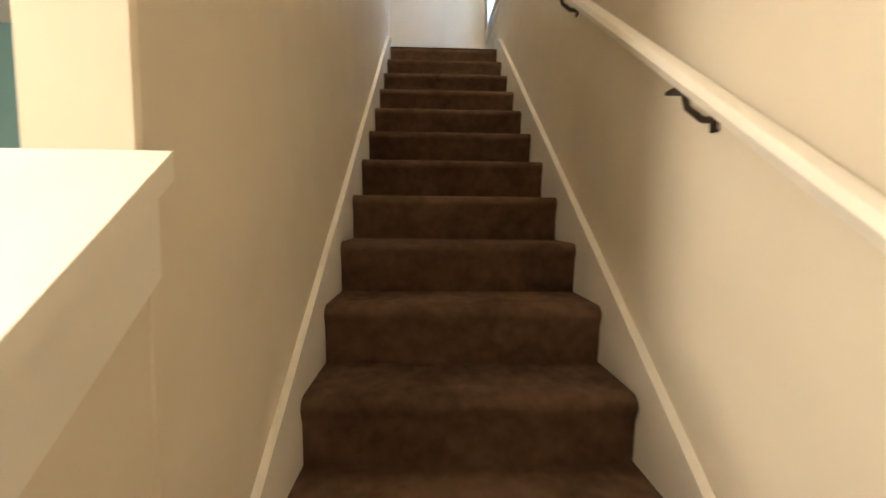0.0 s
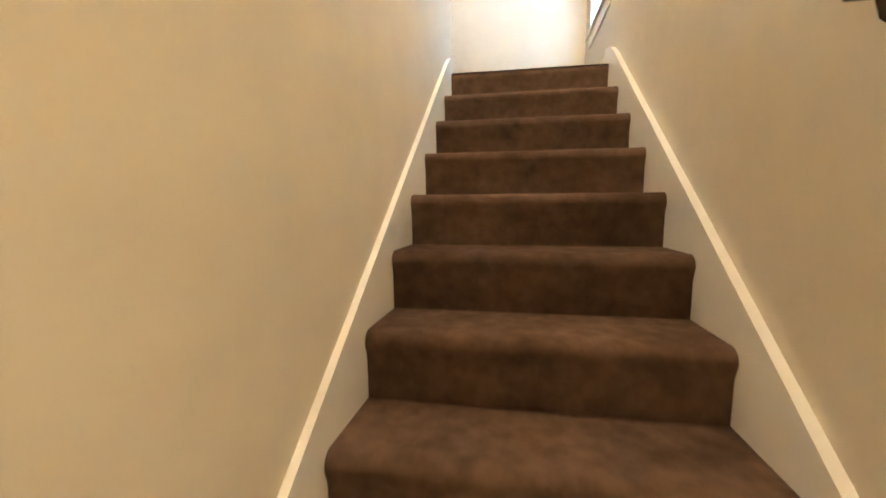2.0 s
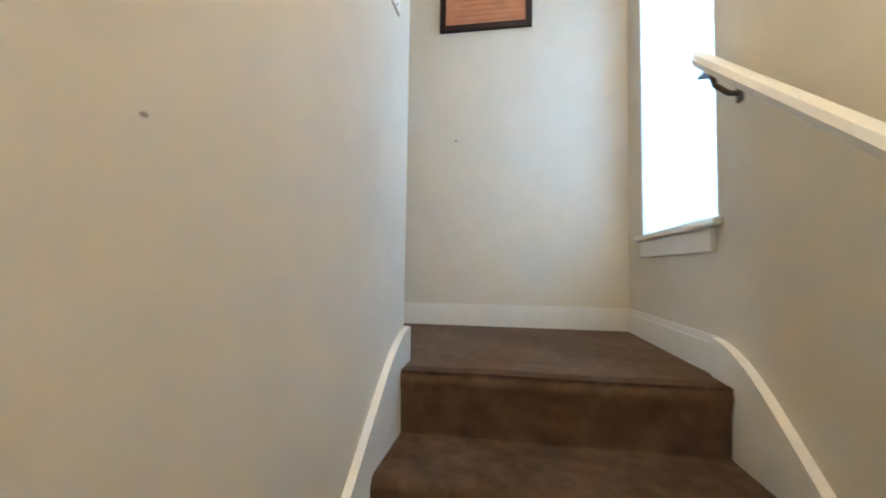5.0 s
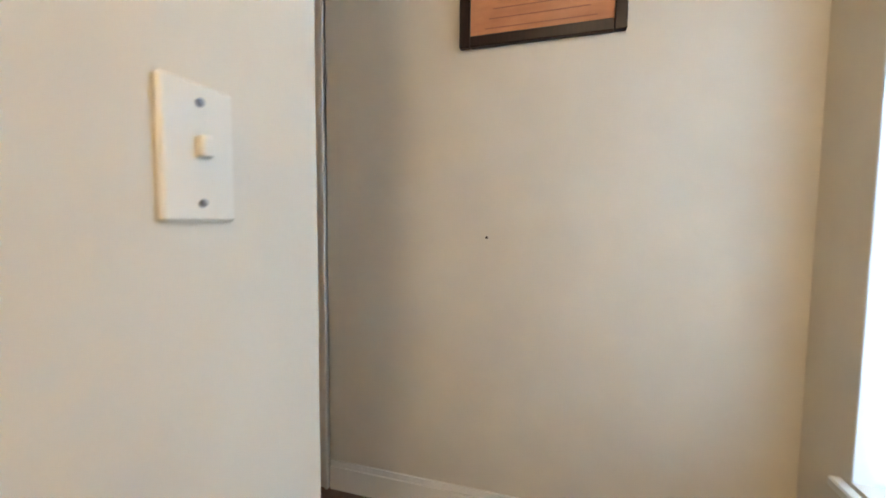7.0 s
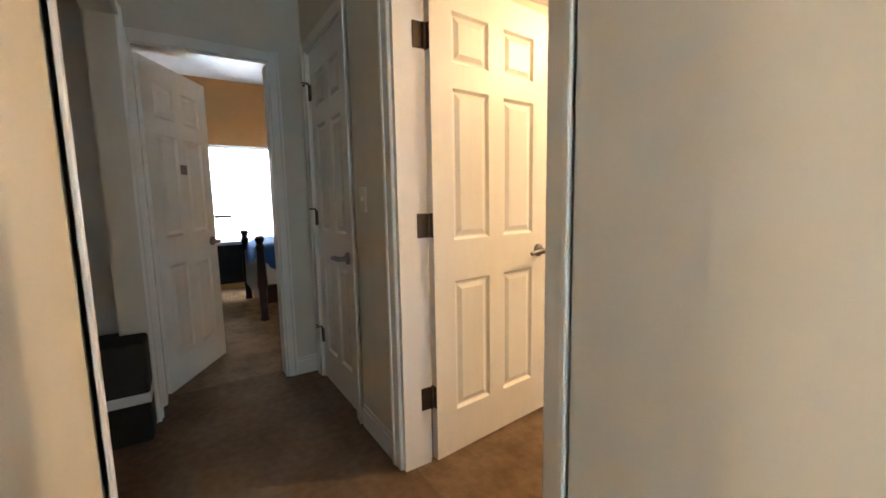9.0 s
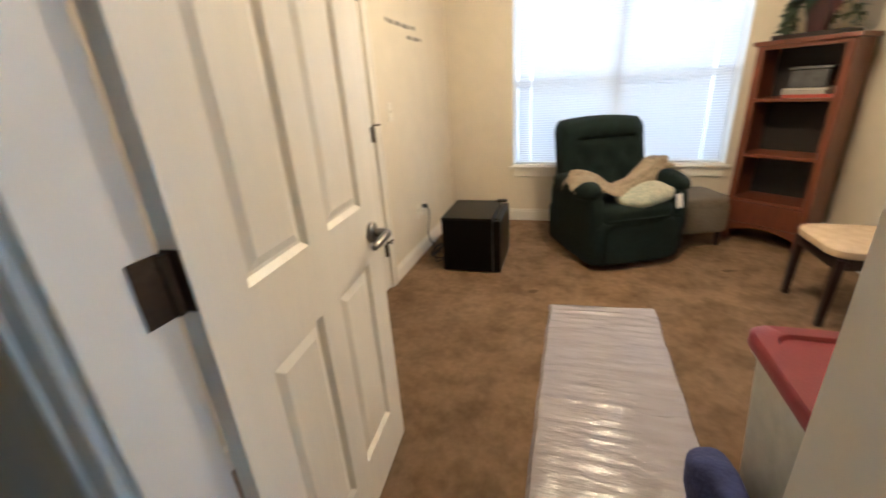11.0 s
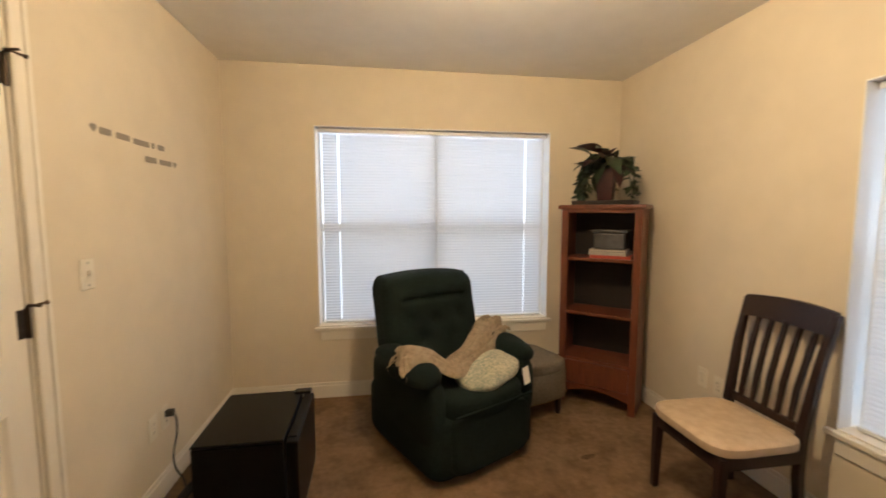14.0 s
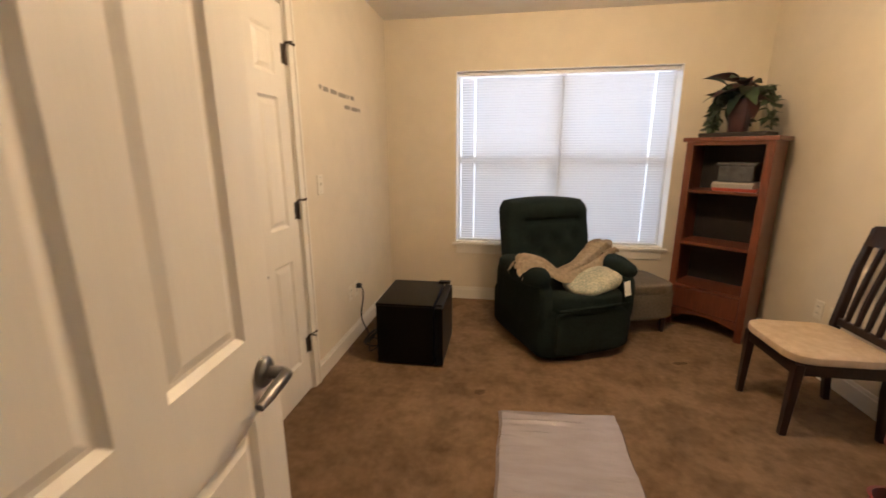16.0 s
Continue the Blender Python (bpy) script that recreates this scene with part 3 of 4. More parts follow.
def window(name, axis, wall0, out, hole, label, cords, split=False):
    """Double-hung window set in a drywall return, with sill, apron and a closed slat blind. out: +1 or -1, the way outdoors."""
    u0, u1, z0, z1 = hole
    w = empty(name, pose(0, 0, 0), label, "window", S)

    def P(u, d, z):
        return (wall0 + out * d, u, z) if axis == "x" else (u, wall0 + out * d, z)

    def bx(bm, ua, ub, da, db, za, zb, bv=0.0):
        a, b = P(ua, da, za), P(ub, db, zb)
        box(bm, [min(p, q) for p, q in zip(a, b)], [max(p, q) for p, q in zip(a, b)], bv)

    zm = (z0 + z1) / 2
    bm = bmesh.new()
    f = 0.026
    for ua, ub, za, zb in ((u0, u0 + f, z0, z1), (u1 - f, u1, z0, z1), (u0 + f, u1 - f, z0, z0 + f), (u0 + f, u1 - f, z1 - f, z1)):
        bx(bm, ua, ub, 0.12, 0.17, za, zb)
    part("window_frame", bm, M_VINYL, w)
    lights = [(u0 + f, (u0 + u1) / 2 - 0.03), ((u0 + u1) / 2 + 0.03, u1 - f)] if split else [(u0 + f, u1 - f)]
    if split:
        bm = bmesh.new()
        bx(bm, (u0 + u1) / 2 - 0.03, (u0 + u1) / 2 + 0.03, 0.12, 0.17, z0 + f, z1 - f)
        part("mullion", bm, M_VINYL, w)
    for a, b in lights:
        bm = bmesh.new()
        bx(bm, a, b, 0.13, 0.165, zm - 0.03, zm + 0.03)
        part("meeting_rail", bm, M_VINYL, w)
        for za, zb in ((z0 + f, zm - 0.03), (zm + 0.03, z1 - f)):
            bm = bmesh.new()
            bx(bm, a, b, 0.146, 0.150, za, zb)
            g = part("pane", bm, M_GLASS, w)
            g.visible_shadow = False
    for a, b in lights:
        bm = bmesh.new()
        bx(bm, a, b, 0.176, 0.177, z0 + f, zm - 0.03)
        part("insect_screen", bm, M_SCREEN, w, "grey insect screen over the lower sash")
    bm = bmesh.new()
    bx(bm, u0 - 0.03, u1 + 0.03, -0.03, -0.001, z0 - 0.026, z0 - 0.001, 0.004)
    bx(bm, u0 + 0.001, u1 - 0.001, -0.001, 0.119, z0 - 0.004, z0 + 0.006)
    part("window_sill", bm, M_TRIM, w)
    bm = bmesh.new()
    bx(bm, u0 + 0.01, u1 - 0.01, -0.014, -0.001, z0 - 0.10, z0 - 0.026, 0.003)
    part("apron", bm, M_TRIM, w)
    bm = bmesh.new()
    bx(bm, u0, u0 + 0.006, 0.0, 0.119, z0 + 0.006, z1 - 0.006)
    bx(bm, u1 - 0.006, u1, 0.0, 0.119, z0 + 0.006, z1 - 0.006)
    bx(bm, u0, u1, 0.0, 0.119, z1 - 0.006, z1)
    part("reveal_lining", bm, M_VINYL, w, "white painted window reveal")
    # blind
    bl = empty("window_blind_" + name, pose(0, 0, 0), "closed white slat blind glowing with daylight", "blind", "", "window blinds")
    bl.name = "window_blind"
    bm = bmesh.new()
    bx(bm, u0 + 0.010, u1 - 0.010, 0.050, 0.095, z1 - 0.038, z1 - 0.008, 0.003)
    part("head_rail", bm, M_VINYL, bl)
    bm = bmesh.new()
    bx(bm, u0 + 0.026, u1 - 0.026, 0.063, 0.086, z0 + 0.010, z0 + 0.026, 0.003)
    part("bottom_rail", bm, M_VINYL, bl)
    pitch = 0.0215
    n = int((z1 - z0 - 0.07) / pitch)
    stops = [u0 + 0.042] + [u + e for u in sorted(cords) for e in (-0.0055, 0.0055)] + [u1 - 0.042]
    sm = bmesh.new()
    um = (u0 + u1) / 2
    for ua, ub in zip(stops[::2], stops[1::2]):
        rows = []
        for j in range(5):
            s = j / 4 - 0.5
            d, z = 0.0058 * (1 - 4 * s * s) + 0.007 * s, 0.0290 * s
            rows.append([sm.verts.new((out * d, u - um, z) if axis == "x" else (u - um, out * d, z)) for u in (ua, ub)])
        for p, q in zip(rows, rows[1:]):
            sm.faces.new((p[0], p[1], q[1], q[0]))
    me = mesh("slat", sm, M_SLAT, True)
    for i in range(n):
        s = new("slat", me)
        s.parent = bl
        s.location = P(um, 0.074 + random.uniform(-0.0007, 0.0007), z0 + 0.040 + i * pitch)
        s.rotation_euler = (random.uniform(-0.02, 0.02), 0, 0) if axis == "y" else (0, random.uniform(-0.02, 0.02), 0)
    for u in cords:
        for du in (-0.0062, 0.0062):
            part("ladder_cord", tube([P(u + du, 0.062, z0 + 0.02), P(u + du, 0.062, z1 - 0.03)], 0.0012, 5), M_SLAT, bl)
    return w


window("window_north", "y", YN, 1, NW, "wide window with closed white blind and painted sill", (-1.30, -0.565, 0.155), True)
window("window_east", "x", XR, 1, EW, "tall window with closed white blind and painted sill", (2.15, 2.82))
window("window_stair", "x", XR, 1, SW, "stair landing window with closed white blind", (0.15, 0.62))
window("window_bedroom", "x", -6.15, -1, (0.42, 1.44, 0.42, 1.92), "bright bedroom window with closed blind", (0.58, 1.28))

# ---- switches, outlets, wall marks ----


def plate(name, m, kind_label, kind):
    p = empty(name, m, kind_label, kind)
    part("cover_plate", boxes(((-0.036, -0.007, -0.058), (0.036, 0.0, 0.058)), bevel=0.003), M_PLATE, p)
    for z in (-0.042, 0.042) if kind == "switch" else (0.0,):
        part("screw", tube([(0, -0.0065, z), (0, -0.0085, z)], 0.0035, 8), M_NICKEL, p)
    if kind == "switch":
        t = bmesh.new()
        box(t, (-0.006, -0.016, -0.004), (0.006, -0.006, 0.014), 0.002)
        part("toggle", t, M_PLATE, p)
    else:
        for z in (-0.02, 0.02):
            part("socket", boxes(((-0.016, -0.009, z - 0.014), (0.016, -0.0065, z + 0.014)), bevel=0.004), M_PLATE, p)
            for x in (-0.006, 0.006):
                part("slot", boxes(((x - 0.0012, -0.0098, z - 0.005), (x + 0.0012, -0.0088, z + 0.005))), M_RUBBER, p)
    return p


plate("light_switch", pose(XL, -0.140, 1.122, 0, 0, 90), "ivory toggle light switch on the stair wall", "switch")
plate("light_switch", pose(XW, 3.285, 1.165, 0, 0, 90), "ivory toggle light switch on the painted wall", "switch")
plate("light_switch", pose(-1.80, YH, 1.155), "ivory light switch on the hall wall", "switch")
plate("wall_outlet", pose(XW, 3.635, 0.375, 0, 0, 90), "ivory wall outlet beside a plugged-in socket", "outlet")
plate("wall_outlet", pose(XW, 3.745, 0.375, 0, 0, 90), "ivory wall outlet with a black plug", "outlet")
plate("wall_outlet", pose(XR, 3.72, 0.40, 0, 0, -90), "ivory wall outlet behind the dining chair", "outlet")
plate("wall_outlet", pose(XR, 3.60, 0.39, 0, 0, -90), "ivory wall outlet behind the dining chair", "outlet")

solid("wall_nail", tube([(0.022, YH, 1.012), (0.022, YH - 0.012, 1.012), (0.022, YH - 0.014, 1.012)], [0.002, 0.002, 0.005], 8), M_BRONZE, "small bare nail on the landing wall", "nail")
solid("wall_scuff", soft((XL, -0.935, 0.440), (0.003, 0.010, 0.005), 2, 14, 8), M_SPOT, "small grey scuff on the stair wall", "scuff")


def heart(y, z, parent):
    bm = bmesh.new()
    pts = []
    for i in range(20):
        a = 2 * math.pi * i / 20
        pts.append((0.0011 * 16 * math.sin(a) ** 3, 0.0011 * (13 * math.cos(a) - 5 * math.cos(2 * a) - 2 * math.cos(3 * a) - math.cos(4 * a))))
    f = [bm.verts.new((0.0, 0 + p, q)) for p, q in pts]
    g = [bm.verts.new((0.0016, p, q)) for p, q in pts]
    for i in range(20):
        bm.faces.new((f[i], f[(i + 1) % 20], g[(i + 1) % 20], g[i]))
    bm.faces.new(g)
    ob = part("heart", bm, M_TEXT, parent)
    ob.location = (0, y, z)


saying = empty("wall_lettering", pose(XW + 0.0005, 3.36, 1.70), "grey vinyl lettering with small hearts on the wall", "lettering")
for y0, y1, z in ((0.055, 0.125, 0.015), (0.155, 0.250, 0.015), (0.275, 0.40, 0.012), (0.42, 0.445, 0.015), (0.475, 0.535, 0.015), (0.36, 0.455, -0.055), (0.485, 0.60, -0.055)):
    part("word_bar", boxes(((0, y0, z - 0.013), (0.0015, y1, z + 0.013)), bevel=0.0005), M_TEXT, saying)
heart(0.02, 0.02, saying)
heart(0.635, -0.053, saying)

# ---- picture on the landing ----
pic = empty("framed_picture", pose(0.177, YH, 1.635), "orange print in a dark wooden frame on the landing", "picture")
pw, ph, fr = 0.51, 0.62, 0.035
part("frame", boxes(((-pw / 2, -0.024, 0), (-pw / 2 + fr, 0, ph)), ((pw / 2 - fr, -0.024, 0), (pw / 2, 0, ph)), ((-pw / 2 + fr, -0.024, 0), (pw / 2 - fr, 0, fr)), ((-pw / 2 + fr, -0.024, ph - fr), (pw / 2 - fr, 0, ph)), bevel=0.003), M_ESPR, pic, "dark brown frame")
part("print", boxes(((-pw / 2 + fr, -0.010, fr), (pw / 2 - fr, -0.004, ph - fr))), M_ART, pic, "orange print")
rl = random.Random(4)
part("print_lines", boxes(*[((-0.17 + 0.012 * i, -0.0115, 0.055 + 0.03 * i), (0.17 - 0.02 * i + 0.01 * rl.random(), -0.0102, 0.058 + 0.03 * i)) for i in range(6)]), M_ARTLINE, pic)

# ---- ceiling lamp of the room ----
cl = empty("ceiling_lamp", pose(-0.55, 2.88, H), "shallow round ceiling lamp giving warm light", "ceiling lamp")
part("canopy", tube([(0, 0, 0), (0, 0, -0.02), (0, 0, -0.03)], [0.15, 0.15, 0.13], 28), M_NICKEL, cl, "", True)
part("lamp_glass", tube([(0, 0, -0.03), (0, 0, -0.05), (0, 0, -0.070), (0, 0, -0.078)], [0.125, 0.12, 0.08, 0.02], 28), M_BULB, cl, "lit glass dome", True)

# Unseen fitting, made up to go with the stair fill light.
sl = empty("ceiling_lamp", pose(0.44, -1.60, H), "unseen round lamp added over the stairs for fill light", "ceiling lamp")
part("canopy", tube([(0, 0, 0), (0, 0, -0.02), (0, 0, -0.03)], [0.15, 0.15, 0.13], 28), M_NICKEL, sl, "", True)
part("lamp_glass", tube([(0, 0, -0.03), (0, 0, -0.035), (0, 0, -0.04)], [0.135, 0.11, 0.05], 28), M_BULB, sl, "", True)

# ---- mini fridge ----
fz = empty("mini_fridge", pose(-1.585, 3.61, 0, 0, 0, 1.0), "small black cube refrigerator on the carpet", "fridge")
part("cabinet_body", boxes(((-0.215, -0.25, 0.012), (0.155, 0.25, 0.405)), bevel=0.006, seg=2), M_BLACK, fz)
dr = part("fridge_door", boxes(((0.162, -0.25, 0.012), (0.215, 0.25, 0.402)), bevel=0.008, seg=2), M_BLACK, fz, "black door")
part("top_panel", boxes(((-0.217, -0.252, 0.405), (0.158, 0.252, 0.420)), bevel=0.004), M_BLACK, fz)
part("hinge_cover", boxes(((0.12, 0.19, 0.420), (0.205, 0.24, 0.436)), bevel=0.004), M_BLACK, dr)
part("hinge_cover", boxes(((0.165, -0.21, 0.402), (0.205, -0.15, 0.410)), bevel=0.003), M_BLACK, dr)
for x in (-0.18, 0.17):
    for y in (-0.21, 0.21):
        part("foot", tube([(x, y, 0), (x, y, 0.014)], 0.016, 10), M_RUBBER, fz)
cord = empty("power_cord", pose(0, 0, 0), "black power cord hanging from the outlet to the floor", "cord")
part("plug", boxes(((XW + 0.008, 3.728, 0.382), (XW + 0.045, 3.762, 0.412)), bevel=0.006, seg=2), M_RUBBER, cord)
cp = [(-2.04, 3.745, 0.392), (-2.025, 3.745, 0.36), (-2.03, 3.75, 0.28), (-2.035, 3.72, 0.20), (-2.02, 3.70, 0.13), (-1.99, 3.71, 0.06), (-1.96, 3.66, 0.012), (-1.93, 3.58, 0.008), (-1.90, 3.50, 0.008), (-1.87, 3.56, 0.008), (-1.88, 3.66, 0.008), (-1.95, 3.70, 0.010), (-1.97, 3.60, 0.018), (-1.90, 3.55, 0.020), (-1.84, 3.62, 0.014), (-1.80, 3.80, 0.03), (-1.78, 3.865, 0.05)]


def smooth_path(pts, n=6):
    pts = [Vector(p) for p in pts]
    out = []
    for i in range(len(pts) - 1):
        a, b, c, d = pts[max(i - 1, 0)], pts[i], pts[i + 1], pts[min(i + 2, len(pts) - 1)]
        for k in range(n):
            t = k / n
            out.append(0.5 * (2 * b + (c - a) * t + (2 * a - 5 * b + 4 * c - d) * t * t + (3 * b - a - 3 * c + d) * t ** 3))
    return out + [pts[-1]]


part("cable", tube(smooth_path(cp), 0.005, 7), M_RUBBER, cord, "", True)

loops = []
for i in range(64):
    a = 2 * math.pi * i / 16
    w = noise.noise(Vector((i * 0.21, 2.0, 0.0)))
    loops.append((-1.93 + (0.035 + 0.012 * w) * math.cos(a) + 0.004 * (i // 16), 3.60 + (0.10 + 0.02 * w) * math.sin(a), 0.075 + 0.055 * math.cos(a + 0.5) + 0.02 * w))
part("cable_coil", tube(loops, 0.005, 7), M_RUBBER, cord, "loose loops of black cable", True)

# ---- recliner ----
rc = empty("recliner", pose(-0.60, 3.985, 0, 0, 0, 26.7), "dark green upholstered recliner with tufted back", "armchair")
part("base", soft((0, 0.0, 0.19), (0.735, 0.79, 0.34), 9, 44, 20, 0.004, 5), M_GREEN, rc, "", True)
for s in (-1, 1):
    part("arm", soft((s * 0.318, -0.03, 0.37), (0.115, 0.68, 0.38), 5, 40, 18, 0.006, 6), M_GREEN, rc, "", True)
    part("arm_pad", soft((s * 0.335, -0.06, 0.560), (0.19, 0.60, 0.155), 2.5, 36, 16, 0.010, 8), M_GREEN, rc, "rolled padded arm top", True)
part("footrest", soft((0, -0.385, 0.205), (0.545, 0.085, 0.31), 6, 40, 16, 0.004, 6), M_GREEN, rc, "", True)
part("seat_cushion", soft((0, -0.13, 0.375), (0.545, 0.60, 0.19), 4.5, 40, 18, 0.010, 5), M_GREEN, rc, "", True)


def tufted_back():
    nx, nz, w = 46, 50, 0.70
    bm = bmesh.new()
    buttons = [(-0.19, 0.72), (0.0, 0.70), (0.19, 0.72), (-0.10, 0.60), (0.10, 0.60)]
    grids = []
    for side in (-1, 1):
        g = []
        for j in range(nz + 1):
            row = []
            for i in range(nx + 1):
                u, v = i / nx * 2 - 1, j / nz
                z = 0.36 + 0.645 * v
                half = w / 2 * (1.0 - 0.13 * max(0, (v - 0.84) / 0.16) ** 2.2)
                x = u * half
                z -= 0.020 * u * u * v
                edge = (1 - abs(u) ** 6) * (1 - max(0.0, (v - 0.9) / 0.1) ** 3)
                t = 0.06 + 0.055 * max(edge, 0) ** 0.5
                y = side * t
                if side < 0:
                    for bx_, bz in buttons:
                        d2 = ((x - bx_) / 0.055) ** 2 + ((z - bz) / 0.05) ** 2
                        y += 0.035 * math.exp(-d2)
                    y += 0.034 * math.exp(-((z - 0.845) / 0.014) ** 2) * (1 if abs(x) < 0.21 else math.exp(-((abs(x) - 0.21) / 0.03) ** 2))
                    y -= 0.028 * math.exp(-((z - 0.92) / 0.06) ** 2) * max(edge, 0)
                    y -= 0.020 * math.exp(-((z - 0.50) / 0.08) ** 2)
                    y += 0.006 * noise.noise(Vector((x * 9, z * 9, 0)))
                y += 0.20 + 0.22 * (z - 0.36)
                row.append(bm.verts.new((x, y, z)))
            g.append(row)
        grids.append(g)
    for g in grids:
        for j in range(nz):
            for i in range(nx):
                bm.faces.new((g[j][i], g[j][i + 1], g[j + 1][i + 1], g[j + 1][i]))
    f, b = grids
    ring_f = f[0] + [r[-1] for r in f[1:]] + f[-1][-2::-1] + [r[0] for r in f[-2:0:-1]]
    ring_b = b[0] + [r[-1] for r in b[1:]] + b[-1][-2::-1] + [r[0] for r in b[-2:0:-1]]
    n = len(ring_f)
    for i in range(n):
        bm.faces.new((ring_f[i], ring_f[(i + 1) % n], ring_b[(i + 1) % n], ring_b[i]))
    return bm


bk = part("backrest", tufted_back(), M_GREEN, rc, "button-tufted back", True)
bk.location = (0.03, 0.0, 0.005)
for x, z in ((-0.19, 0.72), (0.0, 0.70), (0.19, 0.72), (-0.10, 0.60), (0.10, 0.60)):
    part("button", soft((x, 0.20 + 0.22 * (z - 0.36) - 0.088, z), (0.024, 0.014, 0.024), 2, 12, 8), M_GREEN, bk, "", True)
part("seam_welt", tube([(-0.27, -0.432, 0.385), (0.0, -0.436, 0.383), (0.27, -0.432, 0.385)], 0.007, 8), M_GREEN, rc, "", True)

# throw blanket folded across the recliner's lap
R27 = pose(-0.60, 3.985, 0, 0, 0, 26.7)


def drape():
    """A knitted throw lying in lengthwise pleats from arm to arm."""
    base = smooth_path([(-0.415, -0.12, 0.640), (-0.385, -0.13, 0.658), (-0.34, -0.15, 0.668), (-0.26, -0.19, 0.645), (-0.16, -0.22, 0.580), (-0.04, -0.17, 0.580), (0.09, -0.12, 0.600), (0.20, -0.07, 0.635), (0.30, -0.02, 0.668), (0.37, 0.0, 0.672), (0.42, 0.0, 0.655)], 9)
    n, k = len(base), 60
    bm = bmesh.new()
    rows = []
    for i, p in enumerate(base):
        s = i / (n - 1)
        d = base[min(i + 1, n - 1)] - base[max(i - 1, 0)]
        side = Vector((-d.y, d.x, 0)).normalized()
        half = 0.075 + 0.045 * abs(2 * s - 1) ** 1.5
        tall = 0.013 + 0.036 * max(0.0, s - 0.55) / 0.45 + 0.022 * max(0.0, 0.4 - s) / 0.4
        row = []
        for j in range(k + 1):
            w = j / k * 2 - 1
            ph = w * 8.0 + 2.2 * noise.noise(Vector((s * 3.0, w * 1.5, 3.3))) + 1.2 * s
            up = tall * (math.cos(ph) + 0.35 * math.cos(2.3 * ph + 4 * s))
            sag = -0.050 * w ** 4 - 0.01 * w * w
            wob = 0.008 * noise.noise_vector(Vector((s * 14, w * 5, 1.7)))
            frayed = 0.02 * math.sin(ph * 1.3 + 1) * (1 if i in (0, n - 1) else 0)
            row.append(bm.verts.new(p + side * (half * w + 0.012 * math.sin(ph)) + Vector((0, 0, up + sag)) + wob + d.normalized() * frayed))
        rows.append(row)
    low = [[bm.verts.new(v.co - Vector((0, 0, 0.008))) for v in row] for row in rows]
    for g, flip in ((rows, 1), (low, -1)):
        for a, b in zip(g, g[1:]):
            for j in range(k):
                bm.faces.new((a[j], a[j + 1], b[j + 1], b[j])[::flip])
    rim = [r[0] for r in rows] + rows[-1][1:] + [r[-1] for r in rows[-2::-1]] + rows[0][-2:0:-1]
    rim_low = [r[0] for r in low] + low[-1][1:] + [r[-1] for r in low[-2::-1]] + low[0][-2:0:-1]
    for i in range(len(rim)):
        m = (i + 1) % len(rim)
        bm.faces.new((rim[i], rim[m], rim_low[m], rim_low[i]))
    return bm


tb = solid("throw_blanket", drape(), M_THROW, "rumpled taupe knitted throw across the recliner arms", "blanket", smooth=True)
tb.matrix_world = R27
rf = random.Random(6)
for i in range(16):
    u = -0.10 + 0.0133 * i
    x0, z0 = -0.41 + 0.01 * rf.random(), 0.640 - 6 * u * u + 0.012 * rf.random()
    part("fringe", tube([(x0, -0.12 + u, z0), (x0 - 0.018, -0.122 + u + 0.01 * rf.uniform(-1, 1), z0 - 0.020), (x0 - 0.030, -0.125 + u + 0.016 * rf.uniform(-1, 1), z0 - 0.045)], [0.004, 0.003, 0.002], 6), M_THROW, tb, "", True)

cu = empty("cushion", R27 @ pose(0.075, -0.275, 0.505, 12, -8, 8), "pale patterned cushion with a white tag", "cushion")
part("cover", soft((0, 0, 0), (0.42, 0.26, 0.090), 2.7, 40, 18, 0.010, 9), M_PILLOW, cu, "", True)
tg = boxes(((-0.026, -0.004, -0.10), (0.026, -0.002, 0.0)), bevel=0.0008)
tgo = part("tag", tg, M_TAG, cu, "white paper tag")
tgo.matrix_basis = pose(0.165, -0.136, 0.018, -18, 0, -4)

# ---- ottoman ----
ot = empty("ottoman", pose(0.02, 4.27, 0, 0, 0, 20), "grey-tan fabric ottoman on short dark feet", "ottoman")
part("body", soft((0, 0, 0.235), (0.40, 0.40, 0.25), 9, 36, 18, 0.003, 6), M_OTTO, ot, "", True)
part("top_cushion", soft((0, 0, 0.355), (0.41, 0.41, 0.10), 5, 36, 16, 0.004, 6), M_OTTO, ot, "", True)
for x in (-0.15, 0.15):
    for y in (-0.15, 0.15):
        part("foot", tube([(x, y, 0), (x, y, 0.115)], [0.017, 0.024], 10), M_ESPR, ot, "dark turned foot", True)

# ---- corner bookcase ----
bc = empty("bookcase", pose(0.495, 4.20, 0, 0, 0, -43), "reddish cherry corner bookcase with open shelves", "bookcase")
W, D, HT = 0.53, 0.30, 1.45
for s in (-1, 1):
    part("side_panel", boxes(((s * W / 2 - (0.02 if s > 0 else 0), 0.02, 0.0), (s * W / 2 + (0.02 if s < 0 else 0), D, HT - 0.03)), bevel=0.002), M_WOOD, bc)
    part("front_stile", boxes(((s * W / 2 - (0.048 if s > 0 else 0), 0.0, 0.0), (s * W / 2 + (0.048 if s < 0 else 0), 0.0195, HT - 0.03)), bevel=0.003), M_WOOD, bc)
part("top_board", boxes(((-W / 2 - 0.022, -0.018, HT - 0.03), (W / 2 + 0.022, D + 0.004, HT)), bevel=0.006, seg=2), M_WOOD, bc)
# Shade inside the case is coloured into this panel.
part("back_panel", boxes(((-W / 2 + 0.02, D - 0.012, 0.10), (W / 2 - 0.02, D - 0.002, HT - 0.03))), M_WOODIN, bc, "back coloured near-black for the shade behind the shelves")
part("top_rail", boxes(((-W / 2 + 0.048, 0.0, HT - 0.055), (W / 2 - 0.048, 0.018, HT - 0.03))), M_WOOD, bc)
